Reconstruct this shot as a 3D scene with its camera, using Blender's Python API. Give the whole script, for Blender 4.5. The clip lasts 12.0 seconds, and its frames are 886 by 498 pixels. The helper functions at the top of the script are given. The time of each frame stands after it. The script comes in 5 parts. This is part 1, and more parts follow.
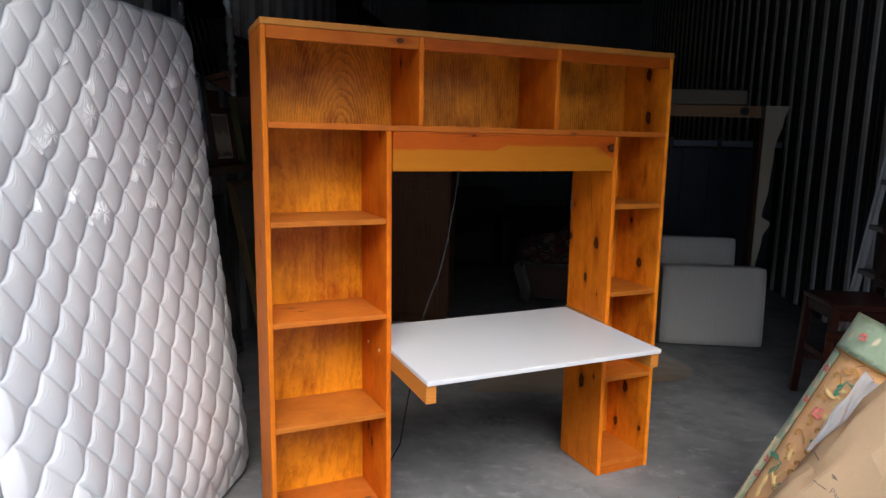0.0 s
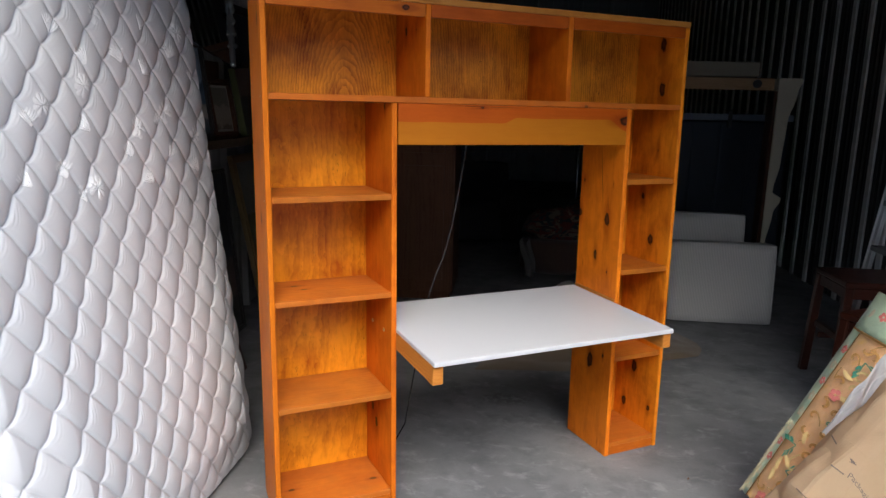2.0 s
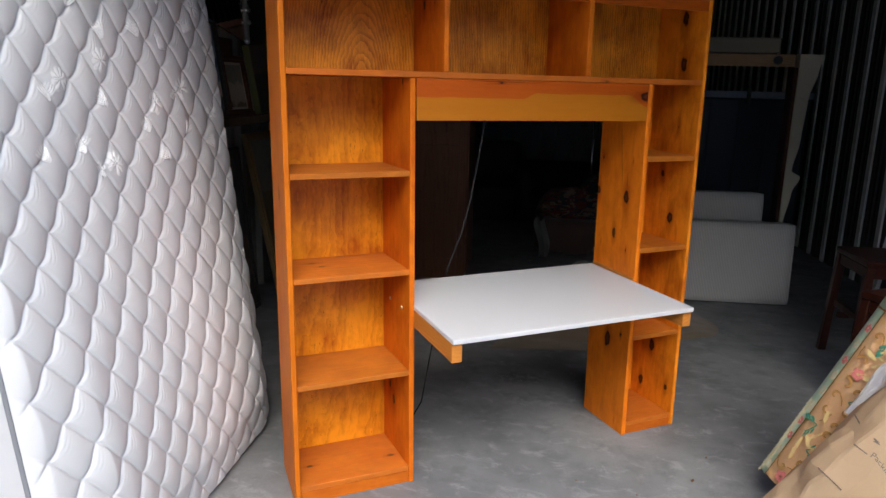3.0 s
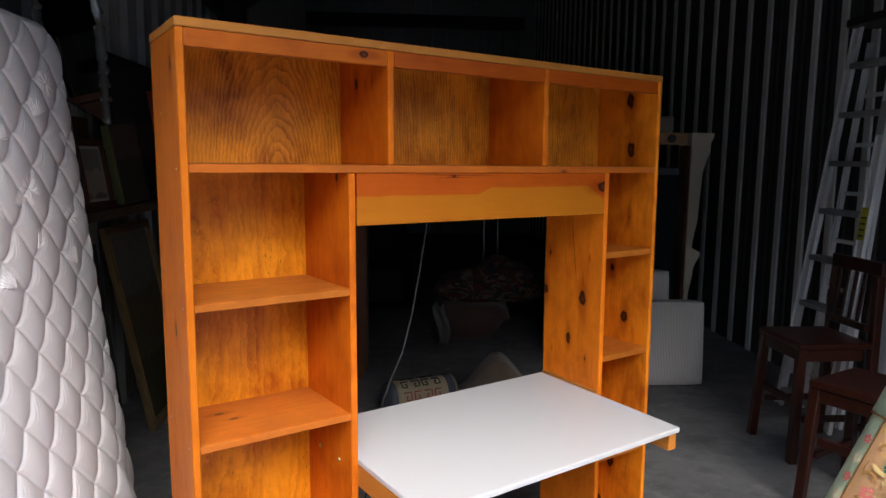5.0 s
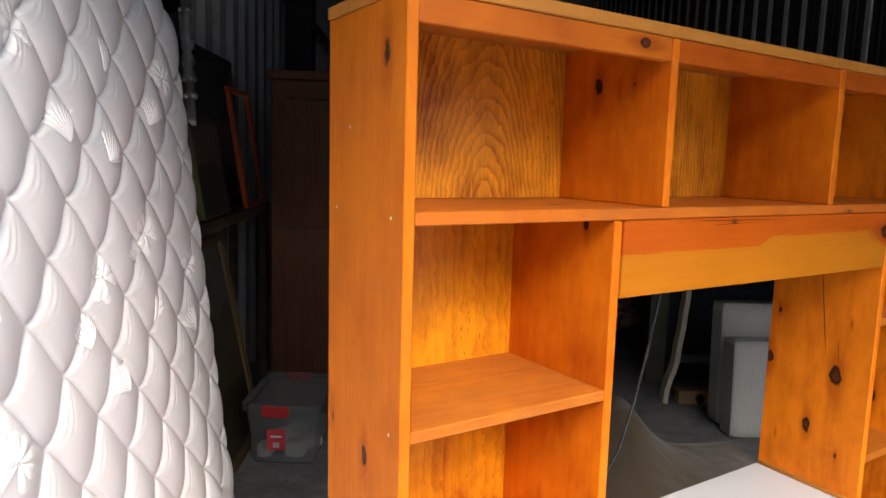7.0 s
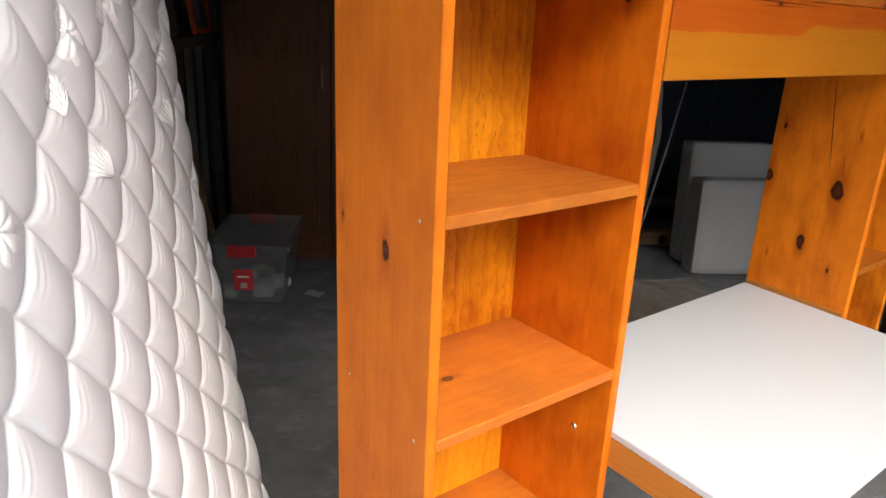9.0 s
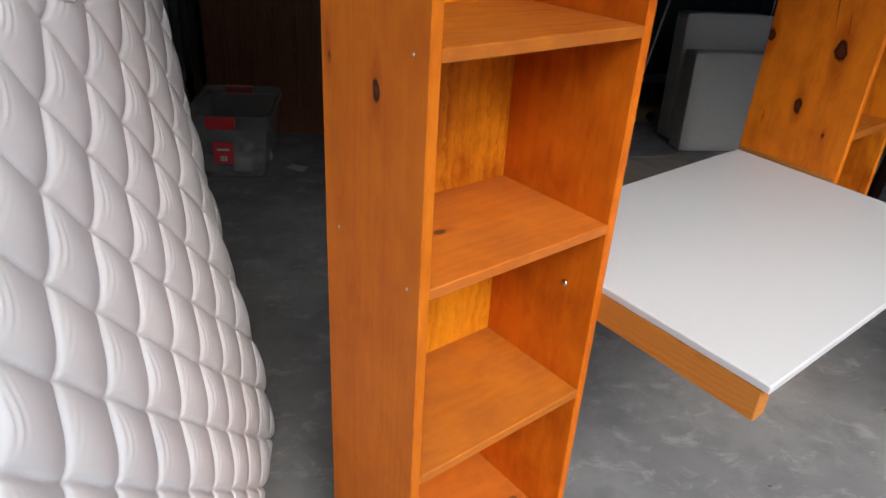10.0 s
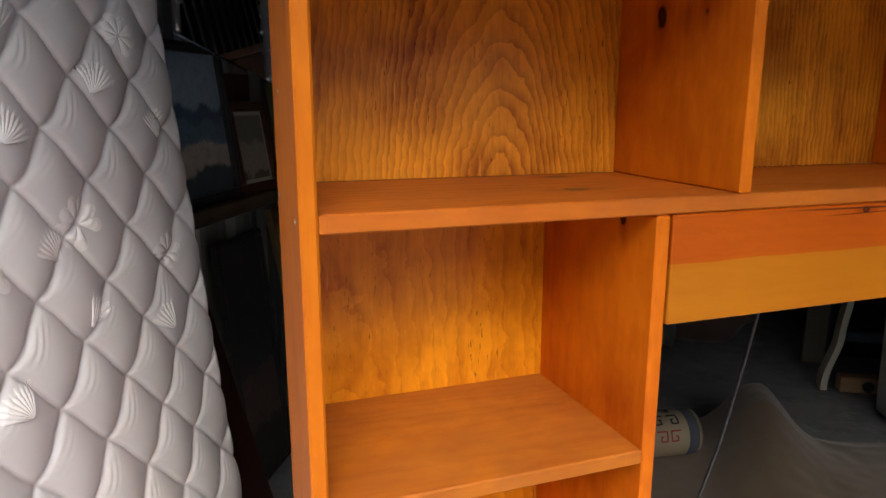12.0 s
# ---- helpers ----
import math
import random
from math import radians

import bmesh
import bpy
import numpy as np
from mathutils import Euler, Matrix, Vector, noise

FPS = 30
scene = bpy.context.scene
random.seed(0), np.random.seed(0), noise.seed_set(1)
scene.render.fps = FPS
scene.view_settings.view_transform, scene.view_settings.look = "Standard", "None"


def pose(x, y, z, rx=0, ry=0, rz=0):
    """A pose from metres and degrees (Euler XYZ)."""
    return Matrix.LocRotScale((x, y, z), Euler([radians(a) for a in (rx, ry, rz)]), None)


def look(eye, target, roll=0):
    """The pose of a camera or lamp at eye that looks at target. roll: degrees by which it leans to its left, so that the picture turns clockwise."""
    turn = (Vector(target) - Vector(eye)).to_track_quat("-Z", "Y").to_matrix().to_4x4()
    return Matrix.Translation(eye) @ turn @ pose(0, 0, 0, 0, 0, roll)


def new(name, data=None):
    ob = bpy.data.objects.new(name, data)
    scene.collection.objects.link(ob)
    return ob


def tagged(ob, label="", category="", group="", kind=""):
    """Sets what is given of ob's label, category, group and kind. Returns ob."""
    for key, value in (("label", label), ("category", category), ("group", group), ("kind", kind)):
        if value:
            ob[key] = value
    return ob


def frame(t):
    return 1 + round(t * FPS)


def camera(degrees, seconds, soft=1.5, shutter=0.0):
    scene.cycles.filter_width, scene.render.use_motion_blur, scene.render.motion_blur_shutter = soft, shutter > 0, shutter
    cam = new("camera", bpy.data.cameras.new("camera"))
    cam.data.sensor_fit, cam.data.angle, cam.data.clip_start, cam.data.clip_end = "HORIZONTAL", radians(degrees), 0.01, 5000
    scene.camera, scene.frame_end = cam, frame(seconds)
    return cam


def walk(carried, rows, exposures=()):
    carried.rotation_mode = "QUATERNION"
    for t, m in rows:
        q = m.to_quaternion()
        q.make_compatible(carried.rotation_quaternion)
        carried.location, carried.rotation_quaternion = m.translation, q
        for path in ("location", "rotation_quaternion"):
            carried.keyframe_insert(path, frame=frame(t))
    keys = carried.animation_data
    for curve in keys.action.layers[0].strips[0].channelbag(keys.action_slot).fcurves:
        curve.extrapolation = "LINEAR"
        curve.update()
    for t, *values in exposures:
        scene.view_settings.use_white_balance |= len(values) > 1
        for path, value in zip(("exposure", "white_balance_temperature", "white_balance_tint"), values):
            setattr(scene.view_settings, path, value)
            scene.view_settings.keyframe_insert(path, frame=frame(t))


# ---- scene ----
cam = camera(64.9, 12.0)
METRES, EYE, TILT, LEAN, TURN = 8.0, 1.5, 0.0, 0.0, -22.7
PATH = [
    (0, (-0.466, -2.43, 1.56), (0.374, -0.645, 1.234), 1.3),
    (0.5, (-0.464, -2.414, 1.554), (0.389, -0.645, 1.179), 0.3),
    (1, (-0.461, -2.407, 1.536), (0.329, -0.619, 1.114), -0.3),
    (1.5, (-0.446, -2.364, 1.552), (0.382, -0.591, 1.14), 0.5),
    (2, (-0.445, -2.346, 1.553), (0.385, -0.57, 1.155), 1.4),
    (2.5, (-0.449, -2.338, 1.548), (0.362, -0.561, 1.118), 1.6),
    (2.7, (-0.442, -2.339, 1.53), (0.346, -0.56, 1.063), 1.4),
    (4.3, (-0.672, -1.962, 1.6), (0.358, -0.272, 1.317), 0.8),
    (4.5, (-0.661, -1.899, 1.592), (0.421, -0.239, 1.318), 1.0),
    (5, (-0.47, -1.721, 1.604), (0.685, -0.107, 1.351), 0.7),
    (5.5, (-0.398, -1.481, 1.618), (0.69, 0.182, 1.387), -0.4),
    (6, (-0.502, -1.218, 1.643), (0.609, 0.433, 1.441), 0.1),
    (6.5, (-0.552, -1.038, 1.659), (0.595, 0.582, 1.408), 2.1),
    (6.7, (-0.526, -0.972, 1.672), (0.571, 0.682, 1.421), 1.9),
    (8.3, (-0.56, -0.723, 1.617), (0.585, 0.846, 1.143), 2.1),
    (8.5, (-0.561, -0.716, 1.588), (0.599, 0.823, 1.053), 2.3),
    (9, (-0.568, -0.724, 1.511), (0.611, 0.757, 0.867), 2.9),
    (9.5, (-0.576, -0.713, 1.443), (0.577, 0.692, 0.606), 3.1),
    (10, (-0.57, -0.703, 1.436), (0.582, 0.635, 0.497), 3.9),
    (10.5, (-0.561, -0.713, 1.533), (0.661, 0.681, 0.781), 4.3),
    (11, (-0.443, -0.706, 1.585), (0.626, 0.868, 0.969), -0.5),
    (11.5, (-0.2, -0.723, 1.662), (0.685, 0.994, 1.143), 1.2),
    (12, (-0.119, -0.718, 1.708), (0.566, 1.113, 1.286), 0.4),
]
walk(cam, [(t, look(eye, target, roll)) for t, eye, target, roll in PATH], [(0.0, 1.14, 6080, 7), (2.5, 1.14, 6080, 7), (4.5, 1.10, 6120, 8), (5.5, 1.68, 6300, 9), (6.5, 2.04, 6540, 6.5), (8.5, 1.86, 6520, 6), (9.5, 1.46, 6260, 6), (10.5, 0.88, 6150, 6), (11.5, 1.10, 6300, 8), (12.0, 1.44, 6560, 6.5)])

# ---- light ----
# the storage unit stands turned against the desk: local x runs across it, local y into its depth
SHED = pose(0, 0, 0, 0, 0, -31.0)


def shed(a, b, z, rx=0, ry=0, rz=0):
    return SHED @ pose(a, b, z, rx, ry, rz)


world = bpy.data.worlds.new("overcast_sky")
world.use_nodes = True
scene.world = world
wn = world.node_tree.nodes
sky = wn.new("ShaderNodeTexSky")
sky.sky_type, sky.sun_disc = "NISHITA", False
sky.sun_elevation, sky.sun_rotation = radians(50), radians(196)
sky.dust_density, sky.air_density, sky.ozone_density = 4.0, 1.0, 0.6
world.node_tree.links.new(sky.outputs[0], wn["Background"].inputs[0])
wn["Background"].inputs[1].default_value = 0.15
sun_data = bpy.data.lights.new("sun", "SUN")
sun_data.energy, sun_data.angle, sun_data.color = 0.97, radians(46), (1.0, 1.0, 1.0)
sun = new("sun", sun_data)
sun.matrix_world = look((-1.75, -6.0, 7.5), (0, 0, 0))


# ---- material helpers ----
class Graph:
    """A small builder of node materials."""

    def __init__(self, name):
        self.mat = bpy.data.materials.new(name)
        self.mat.use_nodes = True
        self.tree = self.mat.node_tree
        self.bsdf = self.tree.nodes["Principled BSDF"]
        self.coord = self.tree.nodes.new("ShaderNodeTexCoord")

    def put(self, socket, value):
        if isinstance(value, bpy.types.NodeSocket):
            self.tree.links.new(value, socket)
        elif value is not None:
            if isinstance(value, tuple) and len(value) == 3 and socket.type == "RGBA":
                value = (*value, 1)
            socket.default_value = value

    def math(self, op, a, b=None, c=None, clamp=False):
        n = self.tree.nodes.new("ShaderNodeMath")
        n.operation, n.use_clamp = op, clamp
        for s, v in zip(n.inputs, (a, b, c)):
            self.put(s, v)
        return n.outputs[0]

    def vec(self, op, a, b=None):
        n = self.tree.nodes.new("ShaderNodeVectorMath")
        n.operation = op
        self.put(n.inputs[0], a)
        if b is not None:
            self.put(n.inputs[1], b)
        return n.outputs["Value"] if op in ("LENGTH", "DOT_PRODUCT", "DISTANCE") else n.outputs["Vector"]

    def noise(self, vector, scale, detail=4, rough=0.55, distort=0.0):
        n = self.tree.nodes.new("ShaderNodeTexNoise")
        self.put(n.inputs["Vector"], vector)
        n.inputs["Scale"].default_value, n.inputs["Detail"].default_value = scale, detail
        n.inputs["Roughness"].default_value, n.inputs["Distortion"].default_value = rough, distort
        return n.outputs["Fac"]

    def voronoi(self, vector, scale, feature="F1", out="Distance"):
        n = self.tree.nodes.new("ShaderNodeTexVoronoi")
        n.feature = feature
        self.put(n.inputs["Vector"], vector)
        n.inputs["Scale"].default_value = scale
        return n.outputs[out]

    def remap(self, v, lo, hi, a=0.0, b=1.0):
        n = self.tree.nodes.new("ShaderNodeMapRange")
        n.interpolation_type = "SMOOTHSTEP"
        for s, x in zip(n.inputs, (v, lo, hi, a, b)):
            self.put(s, x)
        return n.outputs[0]

    def mix(self, fac, a, b, blend="MIX"):
        n = self.tree.nodes.new("ShaderNodeMix")
        n.data_type, n.blend_type = "RGBA", blend
        self.put(n.inputs["Factor"], fac)
        self.put(n.inputs[6], a)
        self.put(n.inputs[7], b)
        return n.outputs[2]

    def axis(self, v, k):
        n = self.tree.nodes.new("ShaderNodeSeparateXYZ")
        self.put(n.inputs[0], v)
        return n.outputs[k]

    def random(self):
        return self.tree.nodes.new("ShaderNodeObjectInfo").outputs["Random"]

    def bump(self, height, strength, distance=0.002):
        n = self.tree.nodes.new("ShaderNodeBump")
        n.inputs["Strength"].default_value, n.inputs["Distance"].default_value = strength, distance
        self.put(n.inputs["Height"], height)
        self.put(self.bsdf.inputs["Normal"], n.outputs[0])

    def set(self, **values):
        for k, v in values.items():
            self.put(self.bsdf.inputs[k.replace("_", " ").title().replace("Ior", "IOR")], v)
        return self.mat


def surface(name, color, rough=0.6, metal=0.0, vary=0.15, fine=60.0, coarse=4.0, relief=0.15, dirt=0.0, dirt_color=(0.05, 0.045, 0.04), sheen=0.0):
    """An everyday surface: base colour varied at two scales, uneven gloss, fine relief and patchy dirt."""
    g = Graph(name)
    p = g.coord.outputs["Object"]
    small, large = g.noise(p, fine, 5), g.noise(p, coarse, 3)
    shade = g.math("ADD", g.math("MULTIPLY", g.math("SUBTRACT", small, 0.5), vary), g.math("MULTIPLY", g.math("SUBTRACT", large, 0.5), vary * 1.6))
    gain = g.math("ADD", shade, 1.0)
    col = g.vec("SCALE", (color[0], color[1], color[2]))
    col.node.inputs["Scale"].default_value = 1.0
    g.put(col.node.inputs["Scale"], gain)
    out = col
    if dirt:
        spots = g.remap(g.noise(p, coarse * 2.3, 6, 0.65), 0.52, 0.74, 0.0, dirt)
        out = g.mix(spots, out, dirt_color)
    g.set(base_color=out, metallic=metal, roughness=g.math("ADD", rough - 0.08, g.math("MULTIPLY", large, 0.16)))
    if sheen:
        g.bsdf.inputs["Sheen Weight"].default_value = sheen
    if relief:
        g.bump(small, relief)
    return g.mat


def wood(name, light, dark, grain="z", across="x", rings=55.0, arch=None, knots=(), contrast=0.6, rough=0.42, coat=0.04, split=None, mottled=0.25, seed=0.0, dust=0.0, cracks=(), wild=6.0, ply=False):
    """Stained pine: growth rings along the grain, cathedral figure, knots with swirling rings, blotchy stain, varnish."""
    g = Graph(name)
    p = g.coord.outputs["Object"]
    k_g, k_a = "xyz".index(grain), "xyz".index(across)
    u, c = g.axis(p, k_g), g.axis(p, k_a)
    if seed:
        u = g.math("ADD", u, seed * 3.7)
        c = g.math("ADD", c, seed)
    shape = [1.0, 1.0, 1.0]
    shape[k_g] = 0.09
    stretched = g.vec("ADD", g.vec("MULTIPLY", p, tuple(shape)), (seed, seed * 2, seed))
    wander = g.noise(stretched, 7.0, 3)
    jitter = g.noise(g.vec("MULTIPLY", p, (1, 1, 1)), 28.0, 3)
    if arch:
        c0, s, h = arch
        off = g.math("SUBTRACT", c, c0 + seed)
        up = g.math("MULTIPLY", g.math("SUBTRACT", u, h + seed * 3.7), s)
        r = g.math("SQRT", g.math("ADD", g.math("MULTIPLY", off, off), g.math("MULTIPLY", up, up)))
    else:
        r = g.math("ADD", c, g.math("MULTIPLY", u, 0.02))
    ring = g.math("ADD", g.math("MULTIPLY", r, rings), g.math("ADD", g.math("MULTIPLY", wander, wild), g.math("MULTIPLY", jitter, 1.3)))
    cores = []
    halo = None
    for kx, ky, kz, kr in knots:
        kr = kr * 0.66
        d = g.vec("SUBTRACT", p, (kx, ky, kz))
        tail = [1.0, 1.0, 1.0]
        tail[k_g] = 0.3
        far = g.math("ADD", g.vec("LENGTH", g.vec("MULTIPLY", d, tuple(tail))), g.math("MULTIPLY", g.math("SUBTRACT", wander, 0.5), kr * 2.0))
        sc = [1.0, 1.0, 1.0]
        sc[k_g] = 0.62
        d = g.vec("LENGTH", g.vec("MULTIPLY", d, tuple(sc)))
        d = g.math("ADD", d, g.math("MULTIPLY", g.math("SUBTRACT", jitter, 0.5), kr * 1.7))
        core = g.remap(d, kr * 0.75, kr * 1.15, 1.0, 0.0)
        ring_bend = g.remap(d, kr * 0.4, kr * 3.0, 2.0, 0.0)
        glow = g.remap(far, kr * 0.7, kr * 2.1, 0.5, 0.0)
        ring = g.math("ADD", ring, ring_bend)
        cores.append((core, g.remap(d, kr * 0.2, kr * 0.95)))
        halo = glow if halo is None else g.math("MAXIMUM", halo, glow)
    wave = g.math("SINE", g.math("MULTIPLY", ring, 6.2832))
    band = g.math("MULTIPLY", g.remap(wave, -0.3, 1.0), g.remap(g.noise(stretched, 16.0, 3), 0.3, 0.65))
    if ply:
        # rotary-cut veneer: each ring starts with a sharp dark edge and fades out
        saw = g.math("FRACT", ring)
        edge = g.math("MULTIPLY", g.remap(saw, 0.0, 0.06), g.math("POWER", g.math("SUBTRACT", 1.0, saw), 1.6))
        band = g.math("MULTIPLY", edge, g.remap(g.noise(stretched, 9.0, 3), 0.25, 0.6, 0.35, 1.0))
    fibre = g.noise(stretched, 160.0, 4, 0.7)
    blot = g.noise(g.vec("ADD", p, (seed * 5, seed, 0.3)), 5.5, 4, 0.6)
    tone = g.math("MULTIPLY", band, contrast)
    tone = g.math("ADD", tone, g.math("MULTIPLY", g.math("SUBTRACT", fibre, 0.5), 0.45 * contrast + 0.32))
    half = [1.0, 1.0, 1.0]
    half[k_g] = 0.35
    patch = g.noise(g.vec("ADD", g.vec("MULTIPLY", p, tuple(half)), (seed * 3, seed * 7, 1.9)), 15.0, 6, 0.62, 0.8)
    streak = g.noise(stretched, 42.0, 4, 0.6)
    tone = g.math("ADD", tone, g.math("MULTIPLY", g.math("SUBTRACT", streak, 0.5), 0.42))
    tone = g.math("ADD", tone, g.math("MULTIPLY", g.math("SUBTRACT", patch, 0.5), mottled * 3.4))
    tone = g.math("ADD", tone, g.math("ADD", 0.16, g.math("MULTIPLY", g.math("SUBTRACT", blot, 0.45), mottled * 4.2)), clamp=True)
    col = g.mix(tone, light, dark)
    if split:
        # pale sapwood below a wandering line
        z0, rise, x0, pale = split
        x = g.axis(p, 0)
        line = g.math("ADD", z0, g.remap(x, x0 - 0.05, x0 + 0.02, 0.0, rise))
        line = g.math("SUBTRACT", line, g.remap(x, 1.38, 1.475, 0.0, 0.045))
        line = g.math("ADD", line, g.math("MULTIPLY", g.math("SUBTRACT", g.noise(g.vec("MULTIPLY", p, (1, 0, 0)), 6.0, 2), 0.5), 0.012))
        z = g.axis(p, 2)
        below = g.remap(g.math("SUBTRACT", line, z), -0.0008, 0.0012)
        paler = g.mix(g.math("MULTIPLY", tone, 0.9), pale, (pale[0] * 0.78, pale[1] * 0.62, pale[2] * 0.5))
        col = g.mix(below, col, paler)
    if cores:
        col = g.mix(halo, col, (dark[0] * 0.75, dark[1] * 0.55, dark[2] * 0.5))
    for core, rim in cores:
        # red-brown heart with a near-black ring of bark
        col = g.mix(core, col, g.mix(rim, g.mix(jitter, (0.05, 0.010, 0.004), (0.16, 0.036, 0.012)), (0.012, 0.0035, 0.002)))
    if ply:
        # short dark pores and torn pale flecks along the grain
        pore = g.noise(g.vec("MULTIPLY", stretched, (1.0, 1.0, 1.6)), 330.0, 2, 0.5)
        patchy = g.remap(g.noise(g.vec("ADD", stretched, (2.1, 0.4, 0.0)), 14.0, 3), 0.45, 0.6)
        col = g.mix(g.math("MULTIPLY", patchy, g.remap(pore, 0.66, 0.72, 0.0, 0.75)), col, (0.05, 0.012, 0.004))
        pale = g.noise(g.vec("ADD", stretched, (5.3, 1.1, 0.7)), 120.0, 3, 0.6)
        col = g.mix(g.remap(pale, 0.64, 0.72, 0.0, 0.35), col, (0.80, 0.36, 0.06))
    for c0, u0, c1, u1, wide in cracks:
        # a drying crack along the grain, tapering to both ends
        along = g.math("DIVIDE", g.math("SUBTRACT", u, u0 + seed * 3.7), u1 - u0)
        mid = g.math("ADD", c0 + seed, g.math("MULTIPLY", along, c1 - c0))
        off = g.math("ABSOLUTE", g.math("SUBTRACT", c, g.math("ADD", mid, g.math("MULTIPLY", g.math("SUBTRACT", wander, 0.5), 0.012))))
        taper = g.math("MULTIPLY", g.remap(along, 0.0, 0.3), g.remap(along, 0.6, 1.0, 1.0, 0.0))
        split_line = g.math("MULTIPLY", taper, g.remap(off, wide * 0.4, wide, 0.9, 0.0))
        col = g.mix(split_line, col, (0.05, 0.010, 0.004))
    scuff = g.remap(g.noise(g.vec("ADD", p, (0.7, 0.2, seed)), 70.0, 3, 0.75, 0.6), 0.70, 0.80, 0.0, 0.22)
    col = g.mix(scuff, col, (0.48, 0.175, 0.035))
    if dust:
        film = g.remap(g.noise(g.vec("ADD", p, (seed, 0.9, 0.1)), 11.0, 6, 0.7, 0.5), 0.25, 0.75, 0.45 * dust, dust)
        col = g.mix(film, col, (0.25, 0.088, 0.028))
    worn = g.remap(g.noise(p, 9.0, 7, 0.7), 0.62, 0.75, 0.0, 0.14)
    g.set(base_color=col, roughness=g.math("ADD", rough, g.math("ADD", worn, g.math("MULTIPLY", band, 0.06))))
    g.bsdf.inputs["Specular IOR Level"].default_value = 0.12
    g.bsdf.inputs["Coat Weight"].default_value, g.bsdf.inputs["Coat Roughness"].default_value = coat, 0.28
    g.bump(g.math("ADD", fibre, g.math("MULTIPLY", band, 0.5)), 0.2, 0.001)
    return g.mat


# ---- mesh helpers ----
def part(name, bm, material, parent=None, label="", smooth=False, matrix=None):
    """Link a bmesh as one mesh object, under a thing or a part."""
    me = bpy.data.meshes.new(name)
    if smooth:
        for f in bm.faces:
            f.smooth = True
    bm.to_mesh(me)
    bm.free()
    me.materials.append(material)
    ob = new(name, me)
    if parent is not None:
        ob.parent = parent
    if matrix is not None:
        ob.matrix_basis = matrix
    if label:
        ob["label"] = label
    return ob


def thing(name, label, category, matrix=None, group=""):
    ob = tagged(new(name), label, category, group)
    ob.empty_display_size = 0.05
    if matrix is not None:
        ob.matrix_basis = matrix
    return ob


def setting(name, bm, material, matrix=None, smooth=False):
    return tagged(part(name, bm, material, None, "", smooth, matrix), kind="structure")


def box(x0, x1, y0, y1, z0, z1, bevel=0.0015, seg=1, bm=None):
    bm = bm or bmesh.new()
    made = bmesh.ops.create_cube(bm, size=1.0)
    for v in made["verts"]:
        v.co = Vector(((x0 + x1) / 2 + v.co.x * (x1 - x0), (y0 + y1) / 2 + v.co.y * (y1 - y0), (z0 + z1) / 2 + v.co.z * (z1 - z0)))
    if bevel:
        edges = list({e for v in made["verts"] for e in v.link_edges})
        bmesh.ops.bevel(bm, geom=edges, offset=bevel, segments=seg, affect="EDGES", profile=0.6)
    return bm


def tube(points, radius, sides=8, bm=None, caps=True, closed=False):
    """A round bar along points; radius may be a list."""
    bm = bm or bmesh.new()
    pts = [Vector(p) for p in points]
    rads = radius if isinstance(radius, (list, tuple)) else [radius] * len(pts)
    rings, ref = [], Vector((0.13, 0.29, 0.95)).normalized()
    for i, p in enumerate(pts):
        a = pts[i - 1] if (i or closed) else pts[0]
        b = pts[(i + 1) % len(pts)] if (i + 1 < len(pts) or closed) else pts[-1]
        d = (b - a).normalized()
        if abs(d.dot(ref)) > 0.95:
            ref = Vector((0.9, 0.3, 0.1)).normalized()
        s = d.cross(ref).normalized()
        t = d.cross(s)
        rings.append([bm.verts.new(p + rads[i] * (math.cos(2 * math.pi * k / sides) * s + math.sin(2 * math.pi * k / sides) * t)) for k in range(sides)])
    n = len(rings)
    for i in range(n if closed else n - 1):
        r0, r1 = rings[i], rings[(i + 1) % n]
        for k in range(sides):
            bm.faces.new((r0[k], r0[(k + 1) % sides], r1[(k + 1) % sides], r1[k]))
    if caps and not closed:
        bm.faces.new(rings[0][::-1])
        bm.faces.new(rings[-1])
    bmesh.ops.recalc_face_normals(bm, faces=bm.faces)
    return bm


def ball(center, radius, squash=(1, 1, 1), sub=2, bm=None):
    bm = bm or bmesh.new()
    made = bmesh.ops.create_icosphere(bm, subdivisions=sub, radius=radius)
    for v in made["verts"]:
        v.co = Vector((v.co.x * squash[0], v.co.y * squash[1], v.co.z * squash[2])) + Vector(center)
    return bm


def grid(nx, ny, fn, bm=None):
    """A sheet of nx by ny faces whose points are fn(u, v), with u and v from 0 to 1."""
    bm = bm or bmesh.new()
    rows = [[bm.verts.new(fn(i / nx, j / ny)) for i in range(nx + 1)] for j in range(ny + 1)]
    for j in range(ny):
        for i in range(nx):
            bm.faces.new((rows[j][i], rows[j][i + 1], rows[j + 1][i + 1], rows[j + 1][i]))
    return bm


